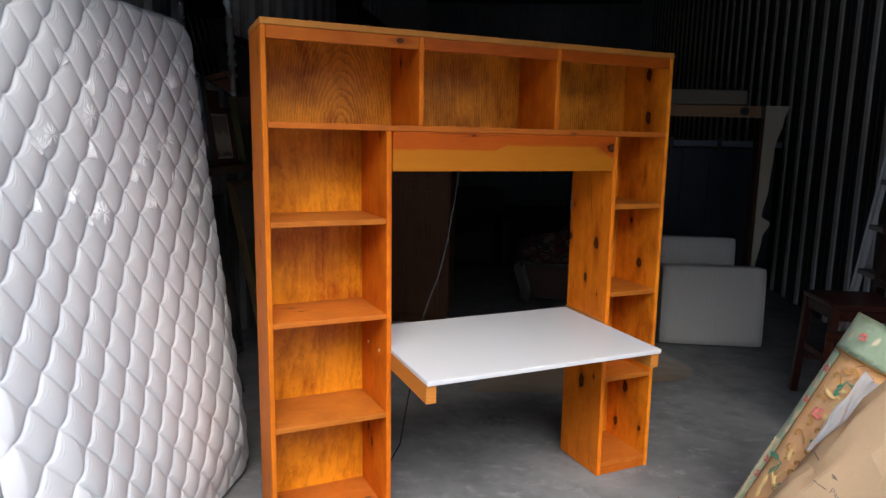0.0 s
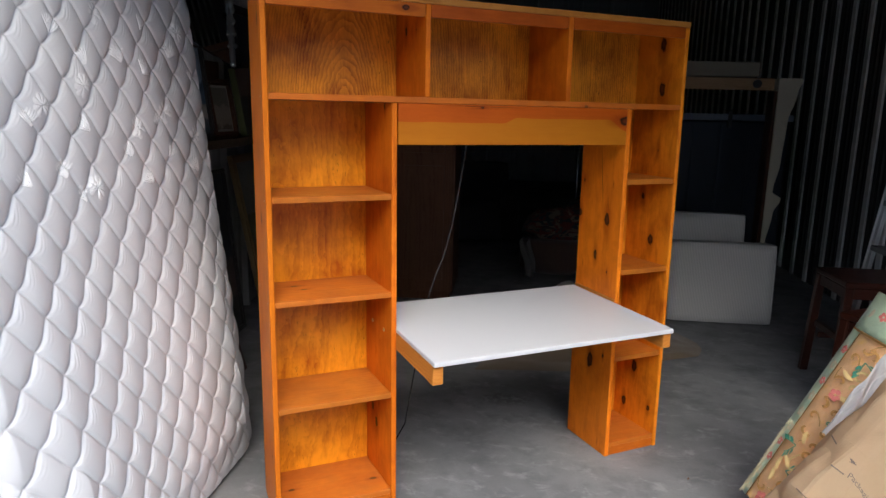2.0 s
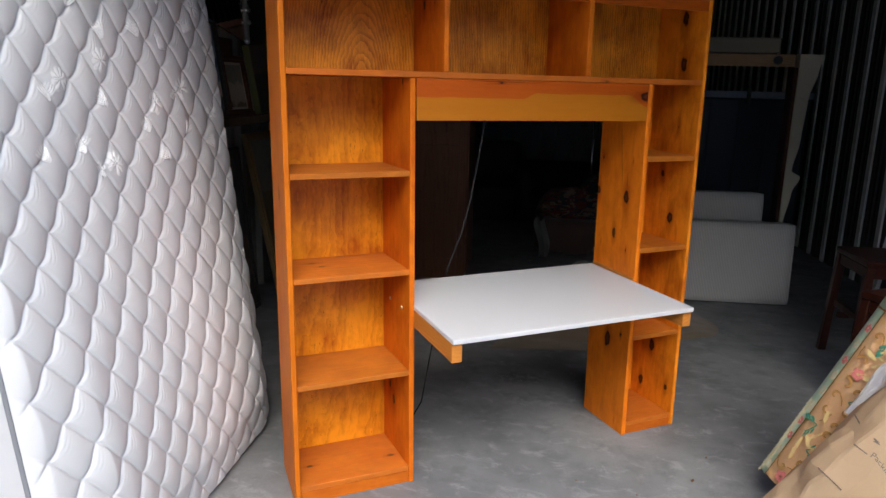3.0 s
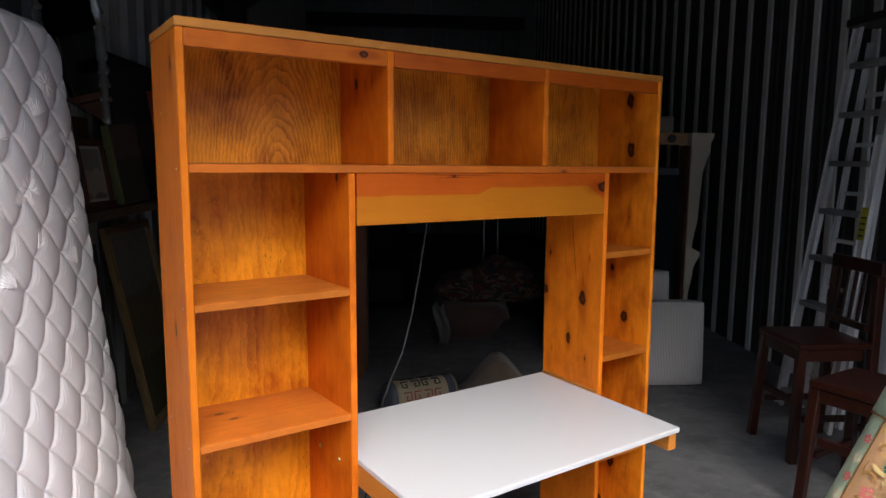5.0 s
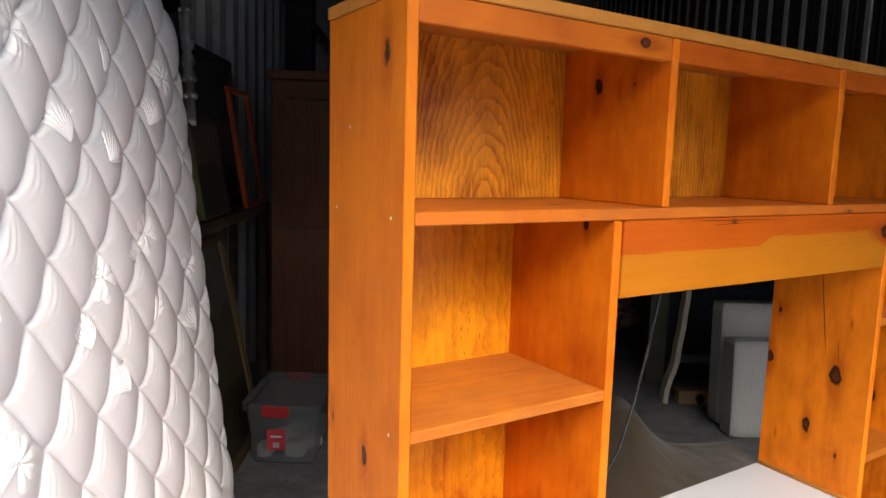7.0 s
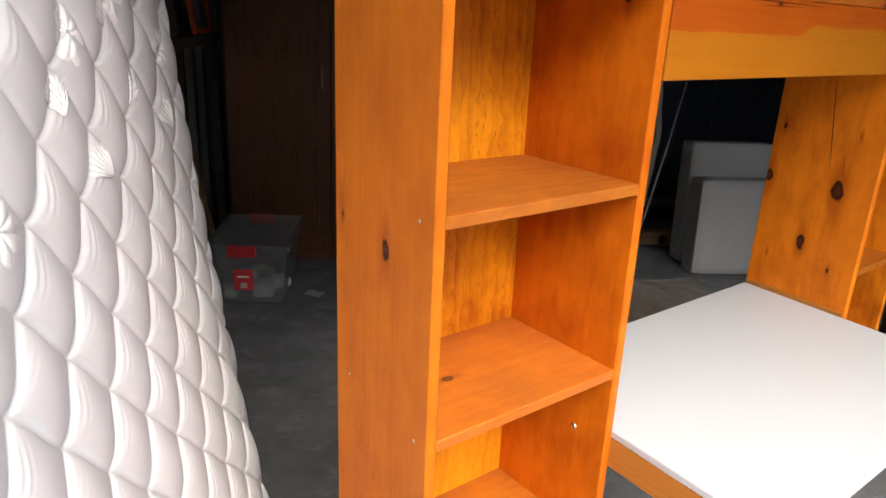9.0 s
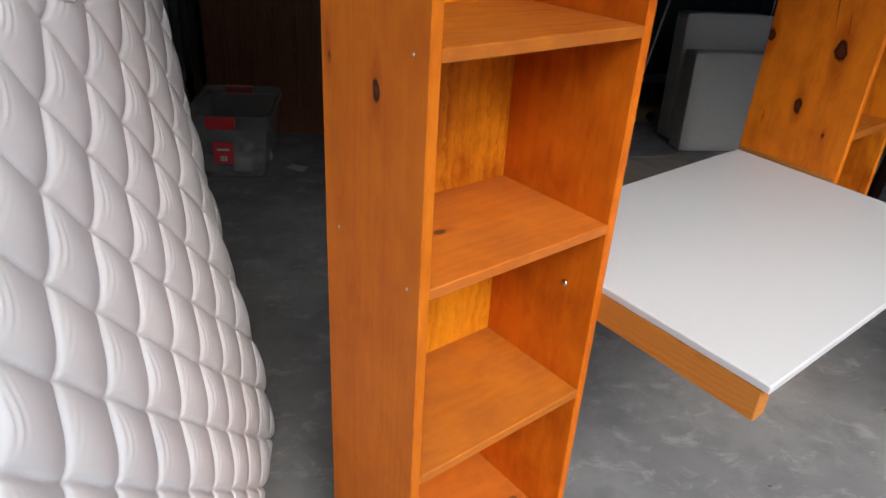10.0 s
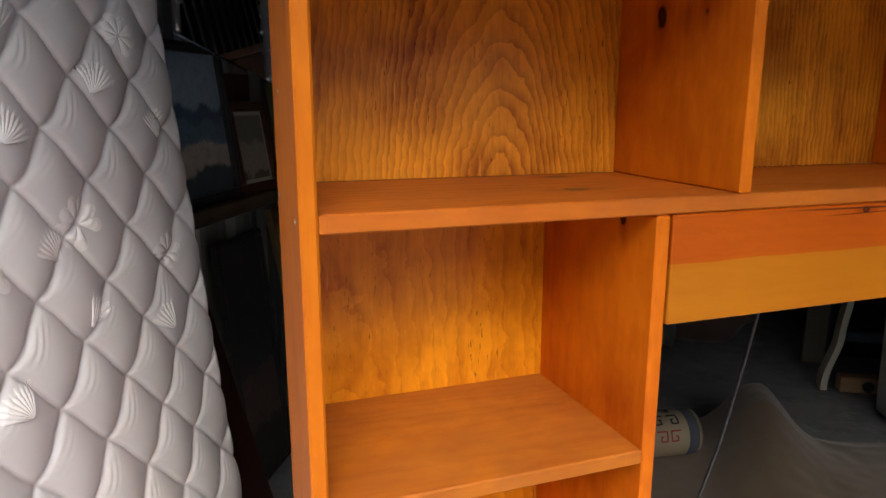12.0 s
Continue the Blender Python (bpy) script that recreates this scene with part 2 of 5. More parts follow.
def soft_block(x, y, z, r=0.03, seg=3, swell=0.0, n=8, bm=None):
    """An upholstered block, x by y by z, standing on its base, with rounded edges and swelling faces."""
    bm = bm or bmesh.new()
    box(-x / 2, x / 2, -y / 2, y / 2, 0, z, 0, bm=bm)
    bmesh.ops.subdivide_edges(bm, edges=bm.edges, cuts=n, use_grid_fill=True)
    for v in bm.verts:
        p = Vector(v.co)
        q = Vector((max(-x / 2 + r, min(x / 2 - r, p.x)), max(-y / 2 + r, min(y / 2 - r, p.y)), max(r, min(z - r, p.z))))
        d = p - q
        if d.length > 1e-6:
            p = q + d.normalized() * r
        bulge = swell * math.cos(math.pi * q.x / x) * math.sin(math.pi * q.z / z)
        p.y += bulge * (1 if p.y > 0 else -1) * (abs(p.y) / (y / 2))
        v.co = p
    return bm


def noisy(p, scale, seed=0.0):
    return noise.noise(Vector((p[0] * scale + seed, p[1] * scale + seed * 1.7, p[2] * scale - seed)))


# ---- materials ----
AMBER, DEEP = (0.65, 0.158, 0.006), (0.32, 0.046, 0.003)
GOLD = (0.64, 0.170, 0.009)
M_shelf = wood("amber_pine_shelf", (0.56, 0.165, 0.0075), (0.30, 0.056, 0.0032), "x", "y", 45, contrast=0.12, mottled=0.37, dust=0.5)
M_pale = wood("pale_pine", (0.5104, 0.198, 0.0352), (0.3872, 0.1188, 0.01584), "y", "z", 70, knots=[(0.467, -0.189, 0.712, 0.006), (0.467, -0.234, 0.703, 0.006)], contrast=0.4, mottled=0.1, coat=0.1, rough=0.45)
M_top_edge = wood("pale_pine_top", (0.50, 0.20, 0.036), (0.38, 0.125, 0.018), "x", "y", 70, contrast=0.35, mottled=0.1, coat=0.1, rough=0.45)
M_laminate = surface("white_laminate", (0.555, 0.56, 0.57), 0.40, vary=0.02, relief=0.02, dirt=0.05, dirt_color=(0.6, 0.58, 0.56))
M_chrome = surface("zinc_screw", (0.6, 0.6, 0.58), 0.3, metal=1.0, relief=0.0)


def concrete():
    g = Graph("stained_concrete")
    p = g.coord.outputs["Object"]
    big, mid, fine = g.noise(p, 0.9, 5, 0.6), g.noise(p, 5.0, 6, 0.65), g.noise(p, 90.0, 4, 0.7)
    trowel = g.noise(g.vec("MULTIPLY", p, (1.0, 1.5, 1.0)), 8.0, 6, 0.72, 0.6)
    base = g.mix(g.remap(big, 0.3, 0.7), (0.130, 0.131, 0.135), (0.240, 0.242, 0.245))
    base = g.mix(g.remap(mid, 0.46, 0.72, 0.0, 0.55), base, (0.105, 0.106, 0.110))
    base = g.mix(g.remap(trowel, 0.50, 0.72, 0.0, 0.5), base, (0.36, 0.36, 0.36))
    stain = g.remap(g.noise(g.vec("ADD", p, (3.1, 1.7, 0)), 3.2, 3, 0.5), 0.68, 0.76, 0.0, 0.4)
    base = g.mix(stain, base, (0.075, 0.074, 0.075))
    base = g.mix(g.math("MULTIPLY", g.remap(fine, 0.48, 0.75), 0.34), base, (0.11, 0.11, 0.11))
    scrape = g.noise(g.vec("MULTIPLY", p, (14.0, 1.6, 1.0)), 2.2, 4, 0.7, 0.9)
    base = g.mix(g.remap(scrape, 0.60, 0.74, 0.0, 0.06), base, (0.42, 0.42, 0.415))
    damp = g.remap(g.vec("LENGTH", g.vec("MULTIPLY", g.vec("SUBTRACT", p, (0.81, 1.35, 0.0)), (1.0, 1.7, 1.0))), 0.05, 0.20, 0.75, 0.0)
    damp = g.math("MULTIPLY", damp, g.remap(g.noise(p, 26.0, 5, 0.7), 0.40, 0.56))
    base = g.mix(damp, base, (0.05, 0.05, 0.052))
    g.set(base_color=base, roughness=g.remap(mid, 0.3, 0.7, 0.5, 0.72))
    g.bump(g.math("ADD", fine, g.math("MULTIPLY", mid, 1.5)), 0.25, 0.002)
    return g.mat


M_concrete = concrete()
M_steel = surface("galvanised_sheet", (0.36, 0.365, 0.37), 0.36, metal=0.5, vary=0.18, fine=30, coarse=1.5, relief=0.03, dirt=0.3, dirt_color=(0.05, 0.05, 0.05))
M_black_steel = surface("dark_steel", (0.035, 0.035, 0.036), 0.55, metal=0.3, dirt=0.3, dirt_color=(0.09, 0.06, 0.045))
M_roof = surface("roof_sheet", (0.07, 0.07, 0.07), 0.5, metal=0.5, vary=0.2)
M_yard = surface("yard_concrete", (0.27, 0.27, 0.265), 0.8, vary=0.3, fine=40, coarse=0.6, relief=0.3, dirt=0.3)


# ---- the storage unit ----
A_LEFT, A_RIGHT, B_FRONT, B_BACK, ROOF = -1.26, 3.62, -0.75, 13.5, 5.2
DOOR_L, DOOR_R, DOOR_H = -0.95, 3.35, 2.60


def ribbed(length, height, pitch, first, depth=0.045, top=0.045, side=0.012):
    """Ribbed sheet in the plane y = 0, ribs towards -y, with a second skin behind for thickness."""
    xs = [(0.0, 0.0)]
    x = first % pitch
    while x + top + 2 * side < length:
        xs += [(x, 0.0), (x + side, -depth), (x + side + top, -depth), (x + 2 * side + top, 0.0)]
        # two shallow stiffening swages in the pan
        for k in (0.4, 0.7):
            c = x + 2 * side + top + k * (pitch - top - 2 * side)
            if c + 0.012 < length:
                xs += [(c, 0.0), (c + 0.004, -0.004), (c + 0.010, -0.004), (c + 0.014, 0.0)]
        x += pitch
    xs.append((length, 0.0))
    bm = bmesh.new()
    lo = [bm.verts.new((x, y, 0)) for x, y in xs]
    hi = [bm.verts.new((x, y, height)) for x, y in xs]
    for i in range(len(xs) - 1):
        bm.faces.new((lo[i], lo[i + 1], hi[i + 1], hi[i]))
    back = [bm.verts.new(c) for c in ((0, 0.06, 0), (length, 0.06, 0), (length, 0.06, height), (0, 0.06, height))]
    bm.faces.new(back[::-1])
    bm.faces.new((back[0], back[3], hi[0], lo[0]))
    bm.faces.new((back[2], back[1], lo[-1], hi[-1]))
    return bm


LONG = B_BACK - B_FRONT
# right wall: near-black sheet, pale strips before it, contrast set by colour
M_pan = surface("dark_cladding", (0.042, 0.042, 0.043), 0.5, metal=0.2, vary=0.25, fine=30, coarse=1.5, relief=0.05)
M_side = surface("dull_sheet", (0.40, 0.395, 0.38), 0.45, metal=0.2, vary=0.18, fine=30, coarse=1.5, relief=0.03, dirt=0.3, dirt_color=(0.05, 0.05, 0.05))
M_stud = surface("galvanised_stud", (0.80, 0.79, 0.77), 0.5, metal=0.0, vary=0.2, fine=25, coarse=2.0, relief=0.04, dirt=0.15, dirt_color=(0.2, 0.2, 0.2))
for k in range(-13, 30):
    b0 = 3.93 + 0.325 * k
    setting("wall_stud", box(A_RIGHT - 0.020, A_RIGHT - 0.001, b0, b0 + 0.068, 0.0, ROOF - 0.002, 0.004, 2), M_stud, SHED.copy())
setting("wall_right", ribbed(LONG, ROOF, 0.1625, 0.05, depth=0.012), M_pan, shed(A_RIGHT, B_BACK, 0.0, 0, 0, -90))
setting("wall_left", ribbed(LONG, ROOF, 0.315, 0.1), M_side, shed(A_LEFT, B_FRONT, 0.0, 0, 0, 90))
setting("wall_back", ribbed(A_RIGHT - A_LEFT, ROOF, 0.315, 0.1), M_steel, shed(A_LEFT, B_BACK, 0.0))
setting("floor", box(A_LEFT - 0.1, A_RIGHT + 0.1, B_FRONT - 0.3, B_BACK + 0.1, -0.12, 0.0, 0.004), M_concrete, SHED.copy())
setting("ceiling", box(A_LEFT - 0.15, A_RIGHT + 0.15, B_FRONT - 0.1, B_BACK + 0.15, ROOF, ROOF + 0.08, 0), M_roof, SHED.copy())
setting("ground", grid(24, 24, lambda u, v: ((u - 0.5) * 1200, (v - 0.5) * 1200, -0.125)), M_yard, SHED.copy())
# unseen front wall round the open roller door, height set to shape daylight
setting("wall_front", box(A_LEFT - 0.1, A_RIGHT + 0.1, B_FRONT - 0.06, B_FRONT, DOOR_H, ROOF, 0), M_steel, SHED.copy())
setting("door_jamb", box(A_LEFT - 0.1, DOOR_L, B_FRONT - 0.06, B_FRONT, 0, DOOR_H, 0.003), M_steel, SHED.copy())
setting("door_jamb", box(DOOR_R, A_RIGHT + 0.1, B_FRONT - 0.06, B_FRONT, 0, DOOR_H, 0.003), M_steel, SHED.copy())
M_opposite = surface("painted_sheet", (0.27, 0.275, 0.28), 0.5, metal=0.3, vary=0.18, fine=30, coarse=1.5, relief=0.03)
# unseen plain wall added across the yard, to keep low sky light out
setting("wall_sky_block", box(-40, 40, -11.2, -11.0, -0.125, 5.6, 0), M_opposite, SHED.copy())
# horizontal girts and a portal frame with haunched knee
setting("girt_back", box(A_LEFT + 0.05, A_RIGHT - 0.25, B_BACK - 0.17, B_BACK - 0.06, 4.36, 4.62, 0.004), M_black_steel, SHED.copy())
setting("girt_left", box(A_LEFT + 0.05, A_LEFT + 0.12, 5.0, B_BACK - 0.2, 3.0, 3.12, 0.004), M_black_steel, SHED.copy())


def portal():
    bm = box(A_LEFT + 0.05, A_LEFT + 0.30, 5.6, 5.8, 0.0, ROOF, 0.004)
    vs = [bm.verts.new((A_LEFT + 0.30 + x, y, z)) for y in (5.62, 5.78) for x, z in ((0, 3.1), (0, ROOF), (2.6, ROOF), (2.6, ROOF - 0.35))]
    bm.faces.new(vs[:4][::-1])
    bm.faces.new(vs[4:])
    for i in range(4):
        j = (i + 1) % 4
        bm.faces.new((vs[i], vs[j], vs[4 + j], vs[4 + i]))
    bmesh.ops.recalc_face_normals(bm, faces=bm.faces)
    return bm


setting("portal_frame", portal(), M_black_steel, SHED.copy())

# ---- bookcase with a built-in desk ----
W, H, D = 1.785, 1.93, 0.31
R0, R1 = 1.486, 1.508   # right inner upright
L0, L1 = 0.444, 0.465   # left inner upright
BACK = 0.292
desk = thing("bookcase_desk", "amber-stained knotty pine bookcase with built-in white desk, on concrete", "bookcase")


def board(name, dims, material, label="", bevel=0.002, parent=None, turn=0.0, sag=0.0):
    bm = box(*dims, bevel)
    for v in bm.verts:
        v.co.z += sag * (v.co.y - 0.31)
        if v.co.y < -0.3 and v.co.x < 0.48:
            v.co.x -= 0.009
        if v.co.x < 0.022:
            v.co.x += 0.058 * v.co.y - 0.005  # the end panel stands slightly splayed
        v.co.x += 0.03 * v.co.y * turn
        v.co.x += 0.008 * (1.0 - v.co.z)  # the case has racked a little to one side
    return part(name, bm, material, parent or desk, label)


knots_left = [(0, 0.067, 1.827, 0.022), (0, 0.285, 1.176, 0.017), (0, 0.135, 1.156, 0.019), (0, 0.12, 0.286, 0.012), (0, 0.069, 0.265, 0.010)]
knots_ri = [(1.49, 0.095, 1.085, 0.026), (1.491, 0.167, 0.916, 0.020), (1.49, 0.157, 0.419, 0.034), (1.49, 0.062, 0.466, 0.010), (1.49, 0.066, 1.246, 0.007),
            (1.49, 0.26, 0.858, 0.007), (1.49, 0.074, 0.855, 0.006), (1.49, 0.28, 1.244, 0.007), (1.49, 0.30, 1.091, 0.018), (1.49, 0.065, 0.045, 0.007)]
knots_ro = [(1.765, 0.121, 1.656, 0.026), (1.77, 0.121, 0.978, 0.024), (1.77, 0.115, 1.387, 0.014), (1.77, 0.131, 1.847, 0.032), (1.77, 0.05, 0.172, 0.016),
            (1.77, 0.167, 0.346, 0.026), (1.77, 0.194, 1.174, 0.020), (1.77, 0.223, 0.145, 0.020)]
knots_li = [(0.444, 0.173, 0.282, 0.022), (0.444, 0.215, 0.335, 0.020), (0.444, 0.075, 1.552, 0.012)]
M_left = wood("pine_side", (0.56, 0.150, 0.0066), (0.34, 0.064, 0.0038), "z", "y", 38, knots=knots_left, contrast=0.08, mottled=0.27)
M_ri = wood("pine_upright_knotty", (0.80, 0.208, 0.0085), (0.42, 0.068, 0.004), "z", "y", 42, knots=knots_ri, contrast=0.08, mottled=0.34, seed=0.4, cracks=[(0.17, 1.42, 0.125, 1.10, 0.0022), (0.10, 1.20, 0.09, 1.11, 0.0012)])
M_ro = wood("pine_side_knotty", (0.828, 0.258, 0.0106), (0.355, 0.059, 0.0035), "z", "y", 42, knots=knots_ro, contrast=0.08, mottled=0.42, seed=0.0)
M_li = wood("pine_upright", AMBER, DEEP, "z", "y", 35, knots=knots_li, contrast=0.08, mottled=0.37)
M_div = wood("pine_divider", AMBER, DEEP, "z", "y", 35, knots=[(0.571, 0.185, 1.83, 0.017), (0.571, 0.128, 1.82, 0.009), (0.571, 0.09, 1.825, 0.012)], contrast=0.08, mottled=0.37)
M_div2 = wood("pine_divider_plain", AMBER, DEEP, "z", "y", 35, contrast=0.08, mottled=0.37, seed=0.8)
M_rail = wood("pine_rail", (0.497, 0.122, 0.0079), (0.276, 0.049, 0.0044), "x", "z", 50, knots=[(0.490, 0.0, 1.888, 0.014)], contrast=0.08, mottled=0.32)
M_rail2 = wood("pine_rail_plain", (0.445, 0.088, 0.0053), (0.240, 0.034, 0.0035), "x", "z", 50, contrast=0.08, mottled=0.32, seed=0.5)
M_apron = wood("pine_apron_two_tone", (0.46, 0.086, 0.0042), (0.25, 0.035, 0.0022), "x", "z", 60, knots=[(0.799, 0, 1.556, 0.007), (1.470, 0, 1.515, 0.026)], cracks=[(1.561, 0.62, 1.556, 1.02, 0.0016), (1.550, 0.70, 1.553, 0.93, 0.0010)],
               contrast=0.08, mottled=0.15, split=(1.500, 0.020, 0.94, (0.45, 0.148, 0.007)))
M_shelf1 = wood("pine_shelf_long", AMBER, DEEP, "x", "y", 40, knots=[(0.385, 0.107, 1.588, 0.02), (0.436, 0.255, 1.588, 0.018), (1.27, 0.0, 1.57, 0.008)], contrast=0.08, dust=0.5)
M_shelf3 = wood("pine_shelf_knotty", GOLD, DEEP, "x", "y", 40, knots=[(0.152, 0.149, 0.876, 0.011), (0.129, 0.206, 0.876, 0.013)], contrast=0.08, dust=0.5)
M_shelf5 = wood("pine_shelf_base", GOLD, DEEP, "x", "y", 40, knots=[(0.089, 0.141, 0.07, 0.013), (0.413, 0.106, 0.07, 0.014)], contrast=0.08, dust=0.5)
M_back_a = wood("ply_back_arched", (0.828, 0.306, 0.0194), (0.256, 0.055, 0.0053), "z", "x", 92, arch=(0.355, 0.30, 1.47), wild=4.6, ply=True, contrast=0.52, mottled=0.40, coat=0.2, rough=0.4)
M_back_b = wood("ply_back_straight", (0.788, 0.274, 0.0141), (0.335, 0.068, 0.0053), "z", "x", 75, arch=(1.02, 0.2, 1.2), ply=True, wild=4.0, contrast=0.5, mottled=0.3, coat=0.2, rough=0.4, seed=0.3)
M_back_c = wood("ply_back_column", (0.828, 0.306, 0.0106), (0.394, 0.090, 0.0044), "z", "x", 38, arch=(0.10, 0.2, 1.1), ply=True, wild=4.0, contrast=0.34, mottled=0.46, coat=0.2, rough=0.4)

# uprights, each with a rounded, lighter front edge
board("side_panel", (0.0, 0.02, 0.0, D, 0.0, 1.907), M_left, bevel=0.003)
board("side_panel", (W - 0.02, W, 0.0, D, 0.0, 1.907), M_ro, bevel=0.003)
board("upright", (L0, L1, 0.0, D, 0.0, 1.565), M_li, bevel=0.003)
board("upright", (R0, R1, 0.0, D, 0.0, 1.565), M_ri, bevel=0.003, turn=1.0)
board("top_board", (-0.001, W + 0.001, -0.002, D + 0.006, 1.9075, H), M_top_edge, "pale raw-edged pine top board")
board("shelf", (0.0205, W - 0.0205, 0.0, BACK, 1.566, 1.588), M_shelf1)
board("divider", (0.571, 0.591, 0.0, BACK, 1.5885, 1.907), M_div)
board("divider", (1.174, 1.196, 0.0, BACK, 1.5885, 1.907), M_div2)
for x0, x1, m in ((0.0205, 0.5705, M_rail), (0.5915, 1.1735, M_rail2), (1.1965, W - 0.0205, M_rail2)):
    board("top_rail", (x0, x1, 0.002, 0.022, 1.863, 1.907), m)
board("apron", (L1 + 0.003, R0 - 0.002, -0.001, 0.019, 1.418, 1.565), M_apron, "two-tone pine board, pale below")
for z, m in ((1.242, M_shelf), (0.876, M_shelf3), (0.477, M_shelf)):
    board("shelf", (0.0205, L0 - 0.0005, 0.001, BACK, z - 0.021, z), m)
board("shelf", (0.0205, L0 - 0.0005, 0.003, BACK, 0.052, 0.073), M_shelf5)
board("plinth", (0.0205, L0 - 0.0005, 0.006, 0.025, 0.0, 0.0515), M_rail)
for z in (1.272, 0.877, 0.478):
    board("shelf", (R1 + 0.0005, W - 0.0205, 0.004, BACK, z - 0.023, z), M_shelf)
board("shelf", (R1 + 0.0005, W - 0.0205, 0.004, BACK, 0.042, 0.063), M_shelf5)
board("plinth", (R1 + 0.0005, W - 0.0205, 0.006, 0.025, 0.0, 0.0415), M_rail)
board("back_panel", (0.034, W - 0.0205, BACK + 0.0005, BACK + 0.007, 1.5885, 1.907), M_back_a, bevel=0)
board("back_panel", (0.034, L0 - 0.0005, BACK + 0.0005, BACK + 0.007, 0.0, 1.565), M_back_c, bevel=0)
board("back_panel", (R1 + 0.0005, W - 0.0205, BACK + 0.0005, BACK + 0.007, 0.0, 1.565), M_back_b, bevel=0)
# desk top with a chamfered edge, on two bearers
top = board("desktop", (L1 + 0.001, R0 - 0.001, -0.364, 0.306, 0.725, 0.743), M_laminate, "white laminate desktop", 0.0025, sag=0.026)
board("bearer", (L1 + 0.002, 0.497, -0.352, 0.300, 0.657, 0.7245), M_pale, "unstained pine bearer", 0.002, sag=0.026)
board("bearer", (1.445, R0 - 0.002, -0.352, 0.300, 0.664, 0.7245), M_pale, "unstained pine bearer", 0.002, sag=0.026)
board("batten", (R0 - 0.006, R0 - 0.0005, 0.004, 0.305, 0.7435, 0.755), M_pale, "pale pine batten", 0.001, turn=1.0, sag=0.026)
for y in (0.083, 0.212):
    b = part("bolt", ball((0, 0, 0), 0.008, (0.5, 1, 1), 2), M_chrome, desk, "", True)
    b.location = (L0 + 0.0025, y, 0.706)
for y, z in ((0.040, 1.228), (0.258, 0.878), (0.037, 0.865), (0.209, 1.716), (0.045, 1.575), (0.27, 1.575)):
    b = part("nail", ball((0, 0, 0), 0.0035, (0.35, 1, 1), 1), M_chrome, desk, "", True)
    b.location = (0.008 * (1 - z) + 0.058 * y - 0.005, y, z)

# ---- quilted mattress ----
MAT_W, MAT_H, MAT_T = 1.42, 2.02, 0.24


def quilt(y, z):
    """The height of the pillowed cover over its plane."""
    y = y + 0.08
    # two skewed, slightly bowed families of stitch lines
    s = 8.085 * y + 6.653 * z - 0.679 - 0.604 * y * y - 0.251 * z * z
    t = 6.610 * y - 5.192 * z - 0.698 - 0.186 * y * y - 0.269 * z * z
    # both families steepen between the crossings; one also bows a little
    s, t = s - 0.018 * math.sin(2 * math.pi * t), t - 0.018 * math.sin(2 * math.pi * s)
    a = abs(math.sin(math.pi * s))
    t -= 0.045 * a * (1 + 0.6 * math.cos(math.pi * (s - math.floor(s))))
    a, b = abs(math.sin(math.pi * s)), abs(math.sin(math.pi * t))
    full = (a * b) ** 0.42
    seam = math.exp(-(a / 0.13) ** 2) + math.exp(-(b / 0.13) ** 2)
    sag = 1.0 + 0.3 * math.sin(math.pi * (s - t) + 0.6)
    lump = 0.5 + 0.5 * noise.noise(Vector((y * 4, z * 4, 1.3)))
    # fine pulled creases beside one stitch line of each cell
    fs, ft = s - math.floor(s), t - math.floor(t)
    pull = 0.5 + 0.5 * noise.noise(Vector((math.floor(s) * 1.7, math.floor(t) * 2.3, 0.5)))
    wrinkle = 0.0017 * pull * math.sin(2 * math.pi * (ft * 10 + 0.9 * math.sin(4 * fs + 5 * pull))) * math.exp(-((ft - 0.17) / 0.11) ** 2) * math.sin(math.pi * fs) ** 2
    return 0.0132 * full * (0.8 + 0.2 * sag) * (0.8 + 0.4 * lump) + wrinkle - 0.0035 * min(1.0, seam)


def rounded(y, z, r=0.11):
    """Nearest point within the mattress outline, and its depth inside the outline."""
    cy = max(r, min(MAT_W - r, y))
    cz = max(r, min(MAT_H - r, z))
    d = Vector((y - cy, z - cz))
    if (y < r or y > MAT_W - r) and (z < r or z > MAT_H - r):
        if d.length > r:
            d = d.normalized() * r
            return cy + d.x, cz + d.y, 0.0
        return y, z, r - d.length
    return y, z, min(y, MAT_W - y, z, MAT_H - z)


def face_point(y, z):
    y, z, inside = rounded(y, z)
    r = 0.035
    drop = 0.0 if inside >= r else r - math.sqrt(max(0.0, r * r - (r - inside) ** 2))
    belly = 0.012 * noise.noise(Vector((y * 1.6, z * 1.6, 0.4)))
    belly += 0.062 * math.exp(-((z - 0.35) / 0.5) ** 2)  # the filling has sunk towards the foot
    return Vector((quilt(y, z) * min(1.0, 0.25 + inside / 0.04) - drop + belly * min(1, inside / 0.2), y, z))


def ticking():
    g = Graph("satin_ticking")
    p = g.coord.outputs["Object"]
    tone = g.noise(p, 2.0, 3, 0.5)
    stain = g.remap(g.noise(p, 3.0, 5, 0.6), 0.5, 0.9, 0.0, 0.35)
    col = g.mix(g.remap(tone, 0.35, 0.7), (0.585, 0.59, 0.61), (0.625, 0.628, 0.64))
    col = g.mix(stain, col, (0.56, 0.53, 0.47))
    g.set(base_color=col, roughness=g.remap(tone, 0.35, 0.7, 0.36, 0.42))
    g.bsdf.inputs["Specular IOR Level"].default_value = 1.0
    return g.mat


